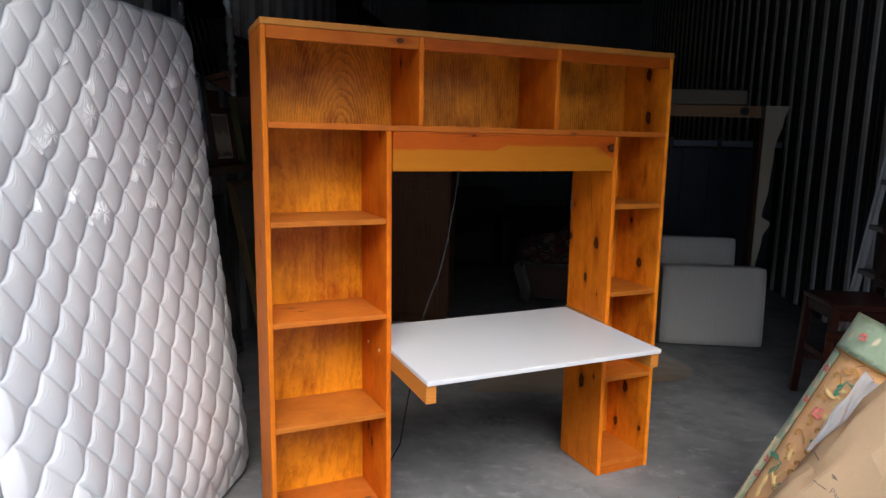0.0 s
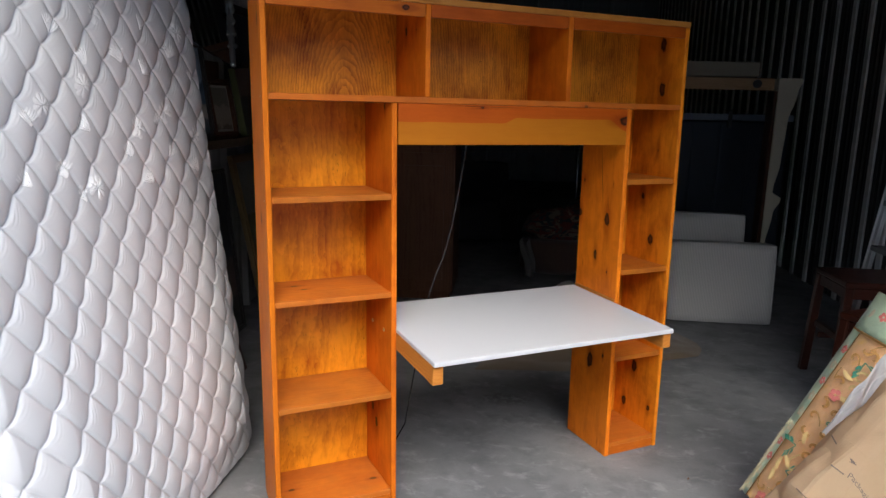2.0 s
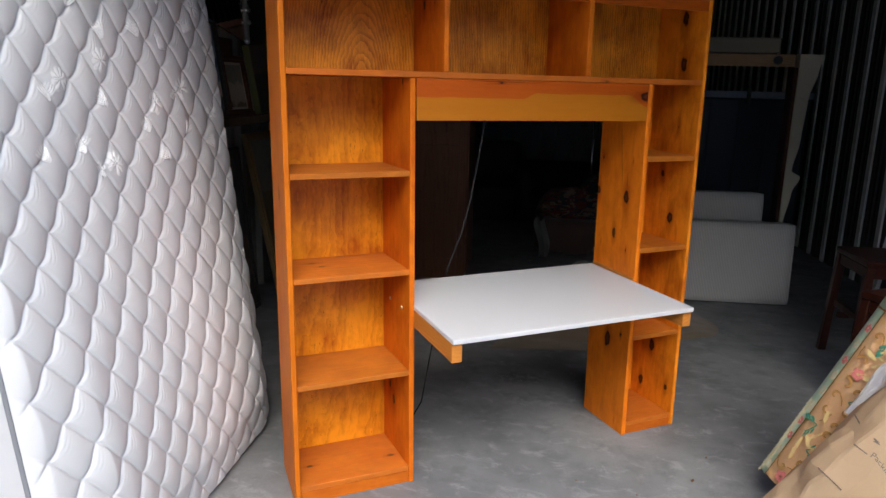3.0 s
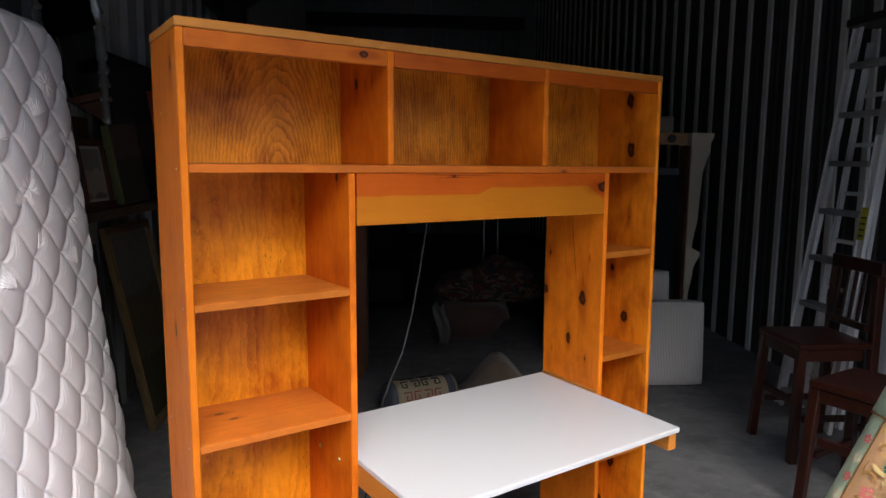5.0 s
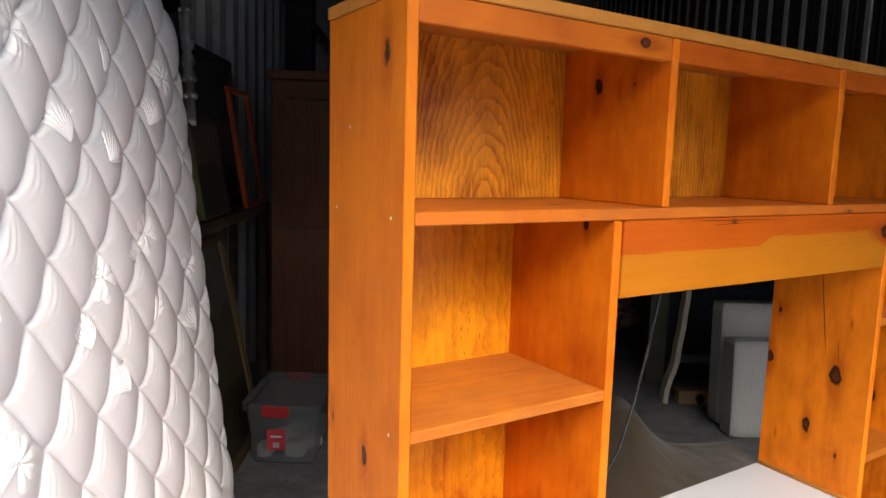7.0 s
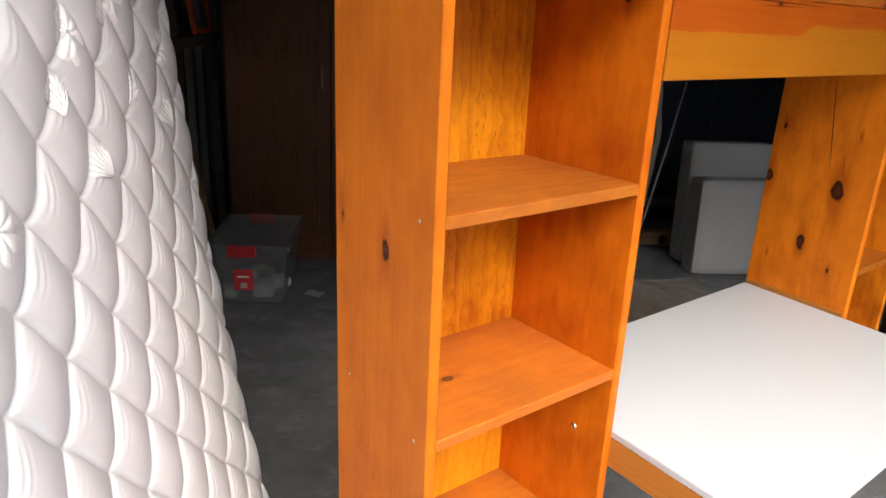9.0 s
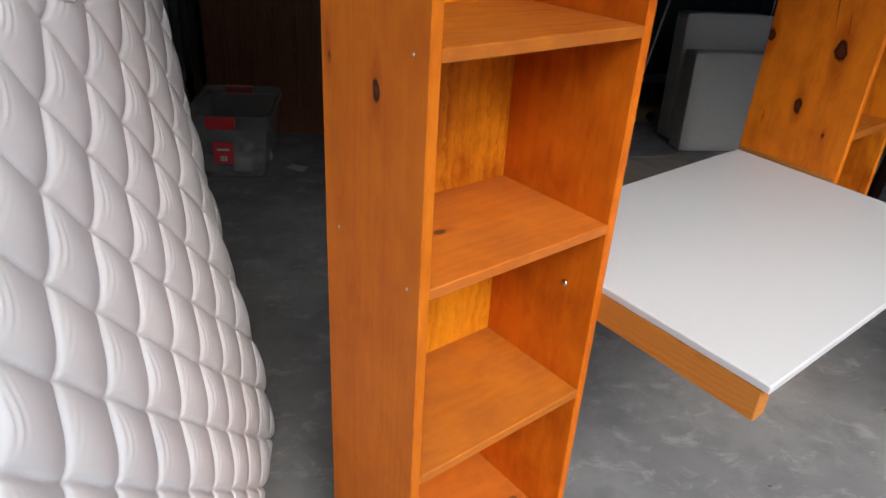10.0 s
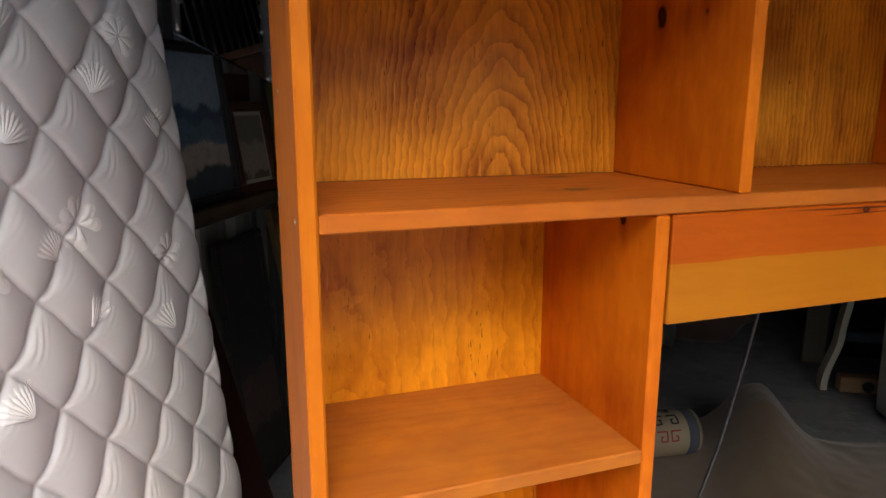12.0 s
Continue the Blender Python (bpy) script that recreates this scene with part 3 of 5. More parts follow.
M_ticking = ticking()
M_thread = surface("white_satin_thread", (0.78, 0.78, 0.785), 0.26, vary=0.06, fine=220, relief=0.3)
M_border = surface("mattress_side_band", (0.50, 0.50, 0.51), 0.5, vary=0.06, fine=180, relief=0.2)
M_piping = surface("grey_piping", (0.20, 0.205, 0.22), 0.5, vary=0.12, fine=180, relief=0.3)
LEAN = math.degrees(math.atan(0.112))
mattress = thing("mattress", "white quilted satin double mattress standing on its end, leaning", "mattress",
                 shed(-0.335, -0.78, 0.0) @ pose(0, 0, 0, 0, -LEAN, 0))
part("cover", grid(430, 600, lambda u, v: face_point(u * MAT_W, v * MAT_H)), M_ticking, mattress, smooth=True)


def outline(inset=0.0, n=10, r=0.11):
    pts = []
    for cy, cz, a0 in ((MAT_W - r, r, -90), (MAT_W - r, MAT_H - r, 0), (r, MAT_H - r, 90), (r, r, 180)):
        for k in range(n + 1):
            a = radians(a0 + 90 * k / n)
            pts.append((cy + (r - inset) * math.cos(a), cz + (r - inset) * math.sin(a)))
    return pts


def fine_outline(inset):
    """The outline with many points along its straight sides."""
    pts, out = outline(inset), []
    for p, q in zip(pts, pts[1:] + pts[:1]):
        n = 150 if math.hypot(q[0] - p[0], q[1] - p[1]) > 0.5 else 2
        out += [(p[0] + (q[0] - p[0]) * k / n, p[1] + (q[1] - p[1]) * k / n) for k in range(n)]
    return out


def gather(x, z):
    return 0.003 * noise.noise(Vector((x * 6, z * 70, 0.0)))


def border():
    bm = bmesh.new()
    loops = []
    for x, inset in ((-0.036, 0.0), (-0.07, -0.006), (-0.14, -0.010), (-0.21, -0.006), (-0.24, 0.0), (-0.265, 0.03)):
        loops.append([bm.verts.new((x, y + gather(x, z), max(0.001, z))) for y, z in fine_outline(inset)])
    for a, b in zip(loops, loops[1:]):
        for i in range(len(a)):
            j = (i + 1) % len(a)
            bm.faces.new((a[i], b[i], b[j], a[j]))
    bm.faces.new(loops[-1])
    return bm


part("border", border(), M_border, mattress, "white gathered side band", True)
part("piping", tube([(-0.034, y, max(z, 0.007)) for y, z in outline()], 0.007, 8, closed=True), M_piping, mattress, "grey piping", True)


def stitched(n, spread, length, ridge, hub, y0, z0, spin, size):
    """A raised embroidered fan or flower, one ridged satin patch that follows the quilted cover."""
    ca, sa = math.cos(spin), math.sin(spin)

    def fn(u, v):
        a = spread * (u - 0.5)
        lobe = abs(math.sin(math.pi * n * u))
        r = size * (hub + (length - hub) * v * (0.72 + 0.28 * lobe ** 0.6))
        h = 0.0012 + ridge * (lobe ** 0.5) * math.sin(math.pi * min(1.0, 0.15 + 0.8 * v)) + 0.0004 * math.sin(v * 40)
        p, q = -r * math.sin(a), r * math.cos(a)
        y, z = y0 + p * ca - q * sa, z0 + p * sa + q * ca
        return face_point(y, z) + Vector((h, 0, 0))
    return grid(n * 8, 12, fn)


rng = random.Random(4)
spots = [(1.23, 1.72, 0), (1.32, 1.82, 1), (1.02, 1.65, 0), (1.14, 1.52, 1), (1.09, 1.47, 0), (1.39, 1.64, 0), (1.36, 1.43, 1), (1.05, 1.8, 2), (1.34, 1.28, 2),
         (0.79, 1.83, 1), (0.55, 1.74, 0), (0.7, 1.66, 2), (0.66, 1.6, 1), (0.89, 1.68, 0), (0.46, 1.54, 1), (0.4, 1.48, 0), (0.66, 1.46, 2), (0.87, 1.37, 0),
         (0.94, 1.47, 1), (0.36, 1.32, 2), (0.51, 1.33, 0), (0.59, 1.25, 2), (0.65, 1.29, 1), (0.97, 1.27, 0), (1.12, 1.35, 2)]
shapes = ((9, 1.7, 0.058, 0.0024, 0.004), (8, 5.6, 0.040, 0.0022, 0.004), (6, 1.15, 0.056, 0.0024, 0.006))
for y, z, kind in spots:
    y = y - 0.08
    if 0.07 < y < MAT_W - 0.07 and z < MAT_H - 0.1:
        part("embroidery", stitched(*shapes[kind], y, z, radians(rng.uniform(-45, 45)), rng.uniform(0.95, 1.2)), M_thread, mattress, "", True)

# ---- along the left wall ----
M_dark_wood = wood("dark_walnut", (0.085, 0.034, 0.018), (0.030, 0.012, 0.007), "z", "x", 30, contrast=0.5, mottled=0.2, coat=0.2, rough=0.42)
M_wardrobe = wood("brown_veneer", (0.16, 0.070, 0.036), (0.085, 0.034, 0.018), "z", "x", 30, arch=(-0.3, 0.2, 0.05), contrast=0.5, mottled=0.2, coat=0.15, rough=0.45)
M_mahogany = wood("red_mahogany", (0.042, 0.011, 0.006), (0.016, 0.005, 0.003), "z", "x", 30, contrast=0.4, mottled=0.2, coat=0.4, rough=0.34)
M_gilt = surface("old_gilt", (0.30, 0.21, 0.10), 0.42, metal=0.7, vary=0.3, fine=90, relief=0.4, dirt=0.4)
M_silver = surface("silver_leaf", (0.62, 0.61, 0.58), 0.3, metal=0.9, vary=0.25, fine=70, relief=0.3, dirt=0.35)
M_mirror = surface("mirror_glass", (0.85, 0.86, 0.86), 0.02, metal=1.0, vary=0.0, relief=0.0)
M_orange = surface("orange_paint", (0.55, 0.085, 0.015), 0.5, vary=0.15)
M_lime = surface("olive_canvas_edge", (0.13, 0.145, 0.055), 0.7, vary=0.2)
M_brass = surface("dull_brass", (0.42, 0.30, 0.12), 0.4, metal=0.9)
M_plank = wood("old_plank", (0.10, 0.07, 0.045), (0.04, 0.027, 0.018), "y", "x", 40, contrast=0.5, coat=0.0, rough=0.7)
M_black = surface("black_frame", (0.025, 0.022, 0.02), 0.4, vary=0.3)


def canvas_paint(name, bands, scale=6.0):
    """A painted canvas: soft brush blotches of a few colours, layered by height."""
    g = Graph(name)
    p = g.coord.outputs["Object"]
    z = g.axis(p, 2)
    z = g.math("ADD", z, g.math("MULTIPLY", g.math("SUBTRACT", g.noise(p, scale, 5, 0.65), 0.5), 0.16))
    col = bands[0][1]
    for lo, color in bands[1:]:
        col = g.mix(g.remap(z, lo - 0.012, lo + 0.012), col, color)
    dab = g.noise(p, scale * 5, 4, 0.7)
    col = g.mix(g.remap(dab, 0.4, 0.75, 0.0, 0.45), col, g.vec("SCALE", col))
    col.node.inputs[7].links[0].from_node.inputs["Scale"].default_value = 0.35
    g.set(base_color=col, roughness=0.5)
    g.bump(dab, 0.3, 0.002)
    return g.mat


M_sea = canvas_paint("seascape", [(0, (0.06, 0.085, 0.10)), (0.12, (0.42, 0.38, 0.33)), (0.22, (0.10, 0.16, 0.22)), (0.30, (0.045, 0.085, 0.14)), (0.34, (0.26, 0.35, 0.45))])
M_landscape = canvas_paint("landscape", [(0, (0.05, 0.05, 0.02)), (0.4, (0.11, 0.10, 0.055)), (0.8, (0.16, 0.17, 0.14))], 4.0)
M_still = canvas_paint("still_life", [(0, (0.10, 0.07, 0.05)), (0.08, (0.30, 0.26, 0.20)), (0.2, (0.16, 0.15, 0.12))], 14.0)
M_flowers = canvas_paint("dark_still_life", [(0, (0.03, 0.03, 0.025)), (0.25, (0.10, 0.07, 0.06)), (0.5, (0.035, 0.04, 0.045))], 9.0)


def picture(name, label, w, h, frame_w, m_frame, m_canvas, matrix, depth=0.03, mount=None):
    """A framed picture in the plane x = 0, facing +x; y across, z up, standing on its lower edge."""
    ob = thing(name, label, "picture", matrix)
    for dims in ((0, w, 0, frame_w), (0, w, h - frame_w, h), (0, frame_w, frame_w, h - frame_w), (w - frame_w, w, frame_w, h - frame_w)):
        y0, y1, z0, z1 = dims
        bm = box(-depth, 0, y0, y1, z0, z1, 0.004, 2)
        part("frame_bar", bm, m_frame, ob)
        inner = 0.35 * frame_w
        part("frame_moulding", box(0.0005, 0.008, y0 + inner, y1 - inner, z0 + inner, z1 - inner, 0.003, 2), m_frame, ob)
    if mount:
        part("mount", box(-depth + 0.004, -depth * 0.45, frame_w, w - frame_w, frame_w, h - frame_w, 0), mount, ob, "pale card mount")
        b = frame_w + 0.014
        part("canvas", box(-depth * 0.45 + 0.001, -depth * 0.4, b, w - b, b, h - b, 0), m_canvas, ob)
    else:
        part("canvas", box(-depth + 0.004, -depth * 0.5, frame_w, w - frame_w, frame_w, h - frame_w, 0), m_canvas, ob)
    return ob


# a long plank shelf on posts, with pictures standing on it
shelf_rack = thing("plank_shelf", "rough dark plank shelf on posts along the metal wall", "shelf", SHED.copy())
part("plank", box(-1.20, -0.94, 1.0, 3.60, 1.28, 1.335, 0.004), M_plank, shelf_rack)
for b in (1.05, 3.54):
    for a in (-1.19, -0.99):
        part("post", box(a, a + 0.045, b - 0.02, b + 0.025, 0.0, 1.2795, 0.003), M_plank, shelf_rack)

M_mount = surface("cream_card", (0.38, 0.36, 0.31), 0.8)
picture("framed_painting", "seascape painting in a black frame, leaning on the shelf", 0.62, 0.56, 0.035, M_black, M_sea, shed(-0.98, 1.20, 1.337, 0, -7, 0))
picture("framed_print", "small print with cream mount in a dark brown frame", 0.30, 0.36, 0.04, M_dark_wood, M_still, shed(-0.97, 1.80, 1.337, 0, -9, -4), 0.025, M_mount)
picture("framed_painting", "tall dark still life in a black frame on the shelf", 0.94, 0.88, 0.06, M_black, M_flowers, shed(-1.08, 2.54, 1.337, 0, -5, 0))
canvas_l = thing("stretched_canvas", "olive-edged stretched canvas leaning upright on the shelf", "picture", shed(-0.965, 2.26, 1.337, 4, -8, -8))
part("canvas_side", box(-0.045, 0, 0, 0.30, 0, 0.44, 0.003), M_lime, canvas_l)
part("canvas_face", box(0.0005, 0.003, 0.006, 0.294, 0.006, 0.434, 0), M_flowers, canvas_l, "dark painted face")
frame_o = thing("empty_frame", "empty bright orange wooden picture frame on the shelf", "picture frame", shed(-0.95, 3.04, 1.337, 0, -9, 0))
for dims in ((0, 0.48, 0, 0.03), (0, 0.48, 0.67, 0.70), (0, 0.03, 0.0305, 0.6695), (0.45, 0.48, 0.0305, 0.6695)):
    part("frame_bar", box(-0.025, 0, *dims, 0.003), M_orange, frame_o)
picture("framed_painting", "large old landscape in a gilt frame, leaning on the wall", 0.72, 1.22, 0.055, M_gilt, M_landscape, shed(-0.875, 2.33, 0.002, 0, -11, 0), 0.035)
picture("framed_painting", "dark narrow painting behind, in a black frame", 0.42, 1.12, 0.03, M_black, M_flowers, shed(-1.03, 1.88, 0.002, 0, -6, 0))
plank_l = thing("loose_board", "reddish-brown board leaning against the shelf", "board", shed(-0.72, 1.20, 0.004, 0, -16, 0))
part("board", box(-0.018, 0, 0, 0.34, 0, 1.02, 0.002), M_mahogany, plank_l)


def ornate_mirror():
    """An arched wall mirror in a carved silver frame, in the plane x = 0, facing +x."""
    ob = thing("mirror", "tall arched mirror in a carved silver frame", "mirror", shed(-0.97, 1.40, 1.905, -12, -7, 0))
    w, h = 0.66, 0.78
    pts = [(0, 0.0), (0, h - 0.25)] + [(w / 2 - w / 2 * math.cos(radians(a)), h - 0.25 + 0.25 * math.sin(radians(a))) for a in range(15, 180, 15)] + [(w, h - 0.25), (w, 0.0)]
    bm = bmesh.new()
    front = [bm.verts.new((0.0, y, z)) for y, z in pts]
    bm.faces.new(front[::-1])
    rear = bmesh.ops.extrude_face_region(bm, geom=list(bm.faces))
    for v in rear["geom"]:
        if isinstance(v, bmesh.types.BMVert):
            v.co.x -= 0.012
    bmesh.ops.recalc_face_normals(bm, faces=bm.faces)
    part("glass", bm, M_mirror, ob)
    fr = [(0.006, y, z) for y, z in pts]
    path = []
    for p, q in zip(fr, fr[1:]):
        n = max(1, int((Vector(q) - Vector(p)).length / 0.025))
        path += [Vector(p).lerp(Vector(q), k / n) for k in range(n)]
    path.append(Vector(fr[-1]))
    rad = [0.013 if min(i, len(path) - 1 - i) < 9 else 0.016 + 0.005 * math.sin(i * 1.7) + 0.003 * math.sin(i * 0.7 + 1) for i in range(len(path))]
    part("frame", tube(path, rad, 10), M_silver, ob, "", True)
    r = random.Random(2)
    for i in range(4, len(path) - 4, 3):
        y, z = path[i].y, path[i].z
        bm = ball((0, 0, 0), 0.022, (0.6, 1.3, 0.7), 2)
        leaf = part("carving", bm, M_silver, ob, "", True)
        leaf.matrix_basis = pose(0.016, y + (y - w / 2) * 0.02, z + 0.004, r.uniform(0, 180), 0, 0)
    return ob


ornate_mirror()
# added block by the mirror; its brown stands in for a reflection
shelf_box = thing("mirror_block", "dark brown block added by the mirror, standing in for its reflection", "crate", SHED.copy())
part("body", box(-1.205, -1.08, 1.30, 2.12, 1.3365, 1.80, 0.004), M_dark_wood, shelf_box)

# ---- wardrobe ----
robe = thing("wardrobe", "tall brown veneer wardrobe with two closed doors", "wardrobe", shed(-0.865, 3.24, 0.0))
RW = 1.20
part("body", box(0, RW, 0.022, 0.56, 0.07, 2.10, 0.003), M_wardrobe, robe)
part("plinth", box(0.02, RW - 0.02, 0.04, 0.55, 0.0, 0.0695, 0.002), M_wardrobe, robe)
part("cornice", box(-0.02, RW + 0.02, -0.01, 0.57, 2.1005, 2.15, 0.008, 2), M_wardrobe, robe)
for x0, x1, hx in ((0.012, RW / 2 - 0.003, RW / 2 - 0.05), (RW / 2 + 0.003, RW - 0.012, RW / 2 + 0.05)):
    door = part("door", box(x0, x1, 0.0, 0.0215, 0.085, 2.09, 0.003), M_wardrobe, robe)
    for dims in ((x0 + 0.07, x1 - 0.07, 1.20, 1.98), (x0 + 0.07, x1 - 0.07, 0.18, 1.10)):
        part("door_panel", box(dims[0], dims[1], -0.006, -0.0005, dims[2], dims[3], 0.005, 2), M_wardrobe, door)
    part("handle", tube([(hx, -0.004, 1.06), (hx, -0.035, 1.08), (hx, -0.035, 1.18), (hx, -0.004, 1.20)], 0.006, 8), M_brass, door, "brass handle", True)

# ---- clear plastic tub ----


def clear_plastic():
    g = Graph("cloudy_plastic")
    p = g.coord.outputs["Object"]
    g.set(base_color=g.mix(g.noise(p, 12.0), (0.72, 0.73, 0.74), (0.55, 0.56, 0.57)), roughness=0.24)
    g.bsdf.inputs["Transmission Weight"].default_value = 0.87
    g.bsdf.inputs["IOR"].default_value = 1.2
    return g.mat


M_clear = clear_plastic()
M_red = surface("red_plastic", (0.42, 0.018, 0.02), 0.35, vary=0.08)
M_label = surface("red_label", (0.50, 0.03, 0.035), 0.5)
M_white = surface("white_paper", (0.72, 0.72, 0.73), 0.7, vary=0.05)
M_linen = surface("off_white_cloth", (0.62, 0.60, 0.55), 0.85, vary=0.15, relief=0.4)
tub = thing("storage_tub", "clear plastic storage tub with red clips and a red label", "storage tub", shed(-0.665, 2.545, 0.0, 0, 0, -3))


def tub_shell(w, d, h, taper=0.035, t=0.004, r=0.04):
    """An open tub with rounded corners, tapering sides and a turned-out rim."""
    bm = bmesh.new()
    loops = []
    for z, s in ((0.0, taper), (h * 0.88, 0.004), (h * 0.885, -0.012), (h, -0.014), (h + 0.002, -0.006), (h, 0.0), (h * 0.9, 0.008), (0.006, taper + t)):
        ring = []
        for cx, cy, a0 in ((w / 2 - s - r, d - s - r, 0), (-w / 2 + s + r, d - s - r, 90), (-w / 2 + s + r, s + r, 180), (w / 2 - s - r, s + r, 270)):
            for k in range(6):
                a = radians(a0 + 18 * k)
                ring.append(bm.verts.new((cx + r * math.cos(a), cy + r * math.sin(a), z)))
        loops.append(ring)
    n = len(loops[0])
    for a, b in zip(loops, loops[1:]):
        for i in range(n):
            bm.faces.new((a[i], a[(i + 1) % n], b[(i + 1) % n], b[i]))
    bm.faces.new(loops[0][::-1])
    bm.faces.new(loops[-1])
    bmesh.ops.recalc_face_normals(bm, faces=bm.faces)
    return bm


part("tub", tub_shell(0.40, 0.56, 0.335), M_clear, tub, "cloudy clear plastic tub")
part("clip", box(-0.10, 0.045, -0.022, 0.0, 0.275, 0.335, 0.006, 2), M_red, tub, "red clip handle")
part("clip", box(-0.10, 0.045, 0.562, 0.58, 0.275, 0.335, 0.006, 2), M_red, tub, "red clip handle")
lab = part("sticker", box(-0.05, 0.05, 0.006, 0.0095, 0.085, 0.20, 0.001), M_label, tub, "red product sticker")
part("barcode", box(-0.016, 0.016, 0.0035, 0.0055, 0.10, 0.125, 0), M_white, lab)
for x0 in (-0.012, -0.006, 0.001, 0.007):
    part("bar", box(x0, x0 + 0.003, 0.0025, 0.0033, 0.103, 0.122, 0), M_black, lab)
part("text_bar", box(-0.03, 0.03, 0.0045, 0.0057, 0.155, 0.165, 0), M_white, lab)
lab.location.x = -0.028
r = random.Random(8)
for k in range(5):
    cloth = thing("folded_cloth", "off-white cloth bundle lying in the plastic tub", "cloth", tub.matrix_basis @ pose(-0.11 + 0.055 * k, 0.12 + 0.13 * (k % 3), 0.008, 0, 0, 30 * k))
    bm = soft_block(0.10, 0.12, 0.07 + 0.02 * (k % 2), 0.03, n=5)
    for v in bm.verts:
        v.co += Vector((1, 1, 0)) * 0.012 * noisy(v.co, 18, k)
    part("bundle", bm, M_linen, cloth, "", True)
M_slip = surface("lilac_grey_paper", (0.40, 0.39, 0.44), 0.7, vary=0.05)
slip = thing("paper_slip", "small white paper slip lying on the concrete", "paper", shed(-0.40, 2.70, 0.001, 0, 0, -28))
part("sheet", grid(6, 4, lambda u, v: (u * 0.10, v * 0.075, 0.0015 + 0.002 * math.sin(u * 5 + v * 3))), M_slip, slip)

# ---- behind the desk ----
M_tan = surface("tan_blanket", (0.155, 0.112, 0.068), 0.95, vary=0.25, fine=140, coarse=3, relief=0.5, sheen=0.3)
rug = thing("blanket", "tan blanket spread on the floor with a raised fold", "blanket", SHED.copy())


def blanket(u, v):
    front = 1.75 + 0.47 * u * u
    a, b = 0.62 + 1.43 * u, front + (3.02 - front) * v
    edge = 0.02 * math.sin(u * 9) * (1 - v) + 0.10 * math.sin(u * 5 + 1) * v
    b += edge
    a += 0.06 * math.sin(v * 6)
    fold = 0.29 * math.exp(-((a - 1.20 - 0.1 * (b - 2.6)) / 0.20) ** 2) * max(0.0, min(1.0, (b - 1.95) / 0.7)) * max(0.0, min(1, (3.05 - b) / 0.16))
    low = 0.035 * math.exp(-((a - 1.65) / 0.35) ** 2) * math.exp(-((b - 2.4) / 0.4) ** 2)
    z = 0.012 + fold + low + 0.012 * abs(noisy((a, b, 0), 3.0)) + 0.004 * noisy((a, b, 2), 14)
    rim = min(u, 1 - u, v, 1 - v)
    return (a, b, max(0.003, z * min(1.0, 0.25 + rim * 8)))


bm = grid(70, 64, blanket)
part("fabric", bm, M_tan, rug, "", True)

M_kilim = surface("woven_kilim", (0.32, 0.265, 0.175), 0.9, vary=0.25, fine=120, relief=0.5)
M_kdark = surface("kilim_black_wool", (0.03, 0.03, 0.035), 0.9)
M_kred = surface("kilim_red_wool", (0.35, 0.05, 0.035), 0.9)
M_kblue = surface("slate_blue_wool", (0.075, 0.085, 0.105), 0.9)
bolster = thing("rolled_kilim", "rolled cream kilim with black key pattern and slate ends", "rug", shed(0.49, 2.50, 0.115, 0, 0, 22))
part("roll", tube([(0.02 + 0.42 * k / 14, 0, 0) for k in range(15)], 0.108, 28), M_kilim, bolster, "", True)
for x0, x1 in ((-0.02, 0.04), (0.36, 0.44)):
    part("end_band", tube([(x0 + (x1 - x0) * k / 4, 0, 0) for k in range(5)], [0.100, 0.112, 0.113, 0.112, 0.098], 28), M_kblue, bolster, "slate blue woven end", True)


def on_roll(x, ang, r=0.1095):
    return Vector((x, -r * math.sin(ang), r * math.cos(ang)))


def key(x, ang, s, flip, bm):
    """A Greek-key hook on the roll's face."""
    seq = ((0, 0), (3, 0), (3, 3), (1, 3), (1, 1.5), (2, 1.5)) if not flip else ((3, 0), (0, 0), (0, 3), (2, 3), (2, 1.5), (1, 1.5))
    pts = []
    for (p, q), (p2, q2) in zip(seq, seq[1:]):
        for k in range(4):
            t = k / 4
            pts.append(on_roll(x + s * (p + (p2 - p) * t), ang + 9 * s * (q + (q2 - q) * t)))
    tube(pts, 0.0035, 5, bm)


for row in range(3):
    for col in range(4):
        bm = bmesh.new()
        key(0.07 + col * 0.07, -0.5 + row * 0.75, 0.016, (row + col) % 2, bm)
        part("key_motif", bm, (M_kdark, M_kdark, M_kred)[row], bolster, "woven key motif", True)
# cord that hangs behind the desk
M_cord = surface("black_flex", (0.02, 0.02, 0.022), 0.22, vary=0.1)
cord = thing("power_cord", "thin dark power cord hanging behind the desk", "cord")
pts = [(0.855, 0.180, 1.564), (0.838, 0.200, 1.40), (0.822, 0.214, 1.25), (0.800, 0.232, 1.08), (0.775, 0.250, 0.95), (0.757, 0.285, 0.86), (0.744, 0.328, 0.76), (0.728, 0.345, 0.62), (0.70, 0.39, 0.35), (0.68, 0.43, 0.12), (0.66, 0.50, 0.006), (0.55, 0.62, 0.005)]
fine = []
for i in range(len(pts) - 1):
    for k in range(6):
        fine.append(Vector(pts[i]).lerp(Vector(pts[i + 1]), k / 6))
part("flex", tube(fine, 0.0032, 8), M_cord, cord, "", True)

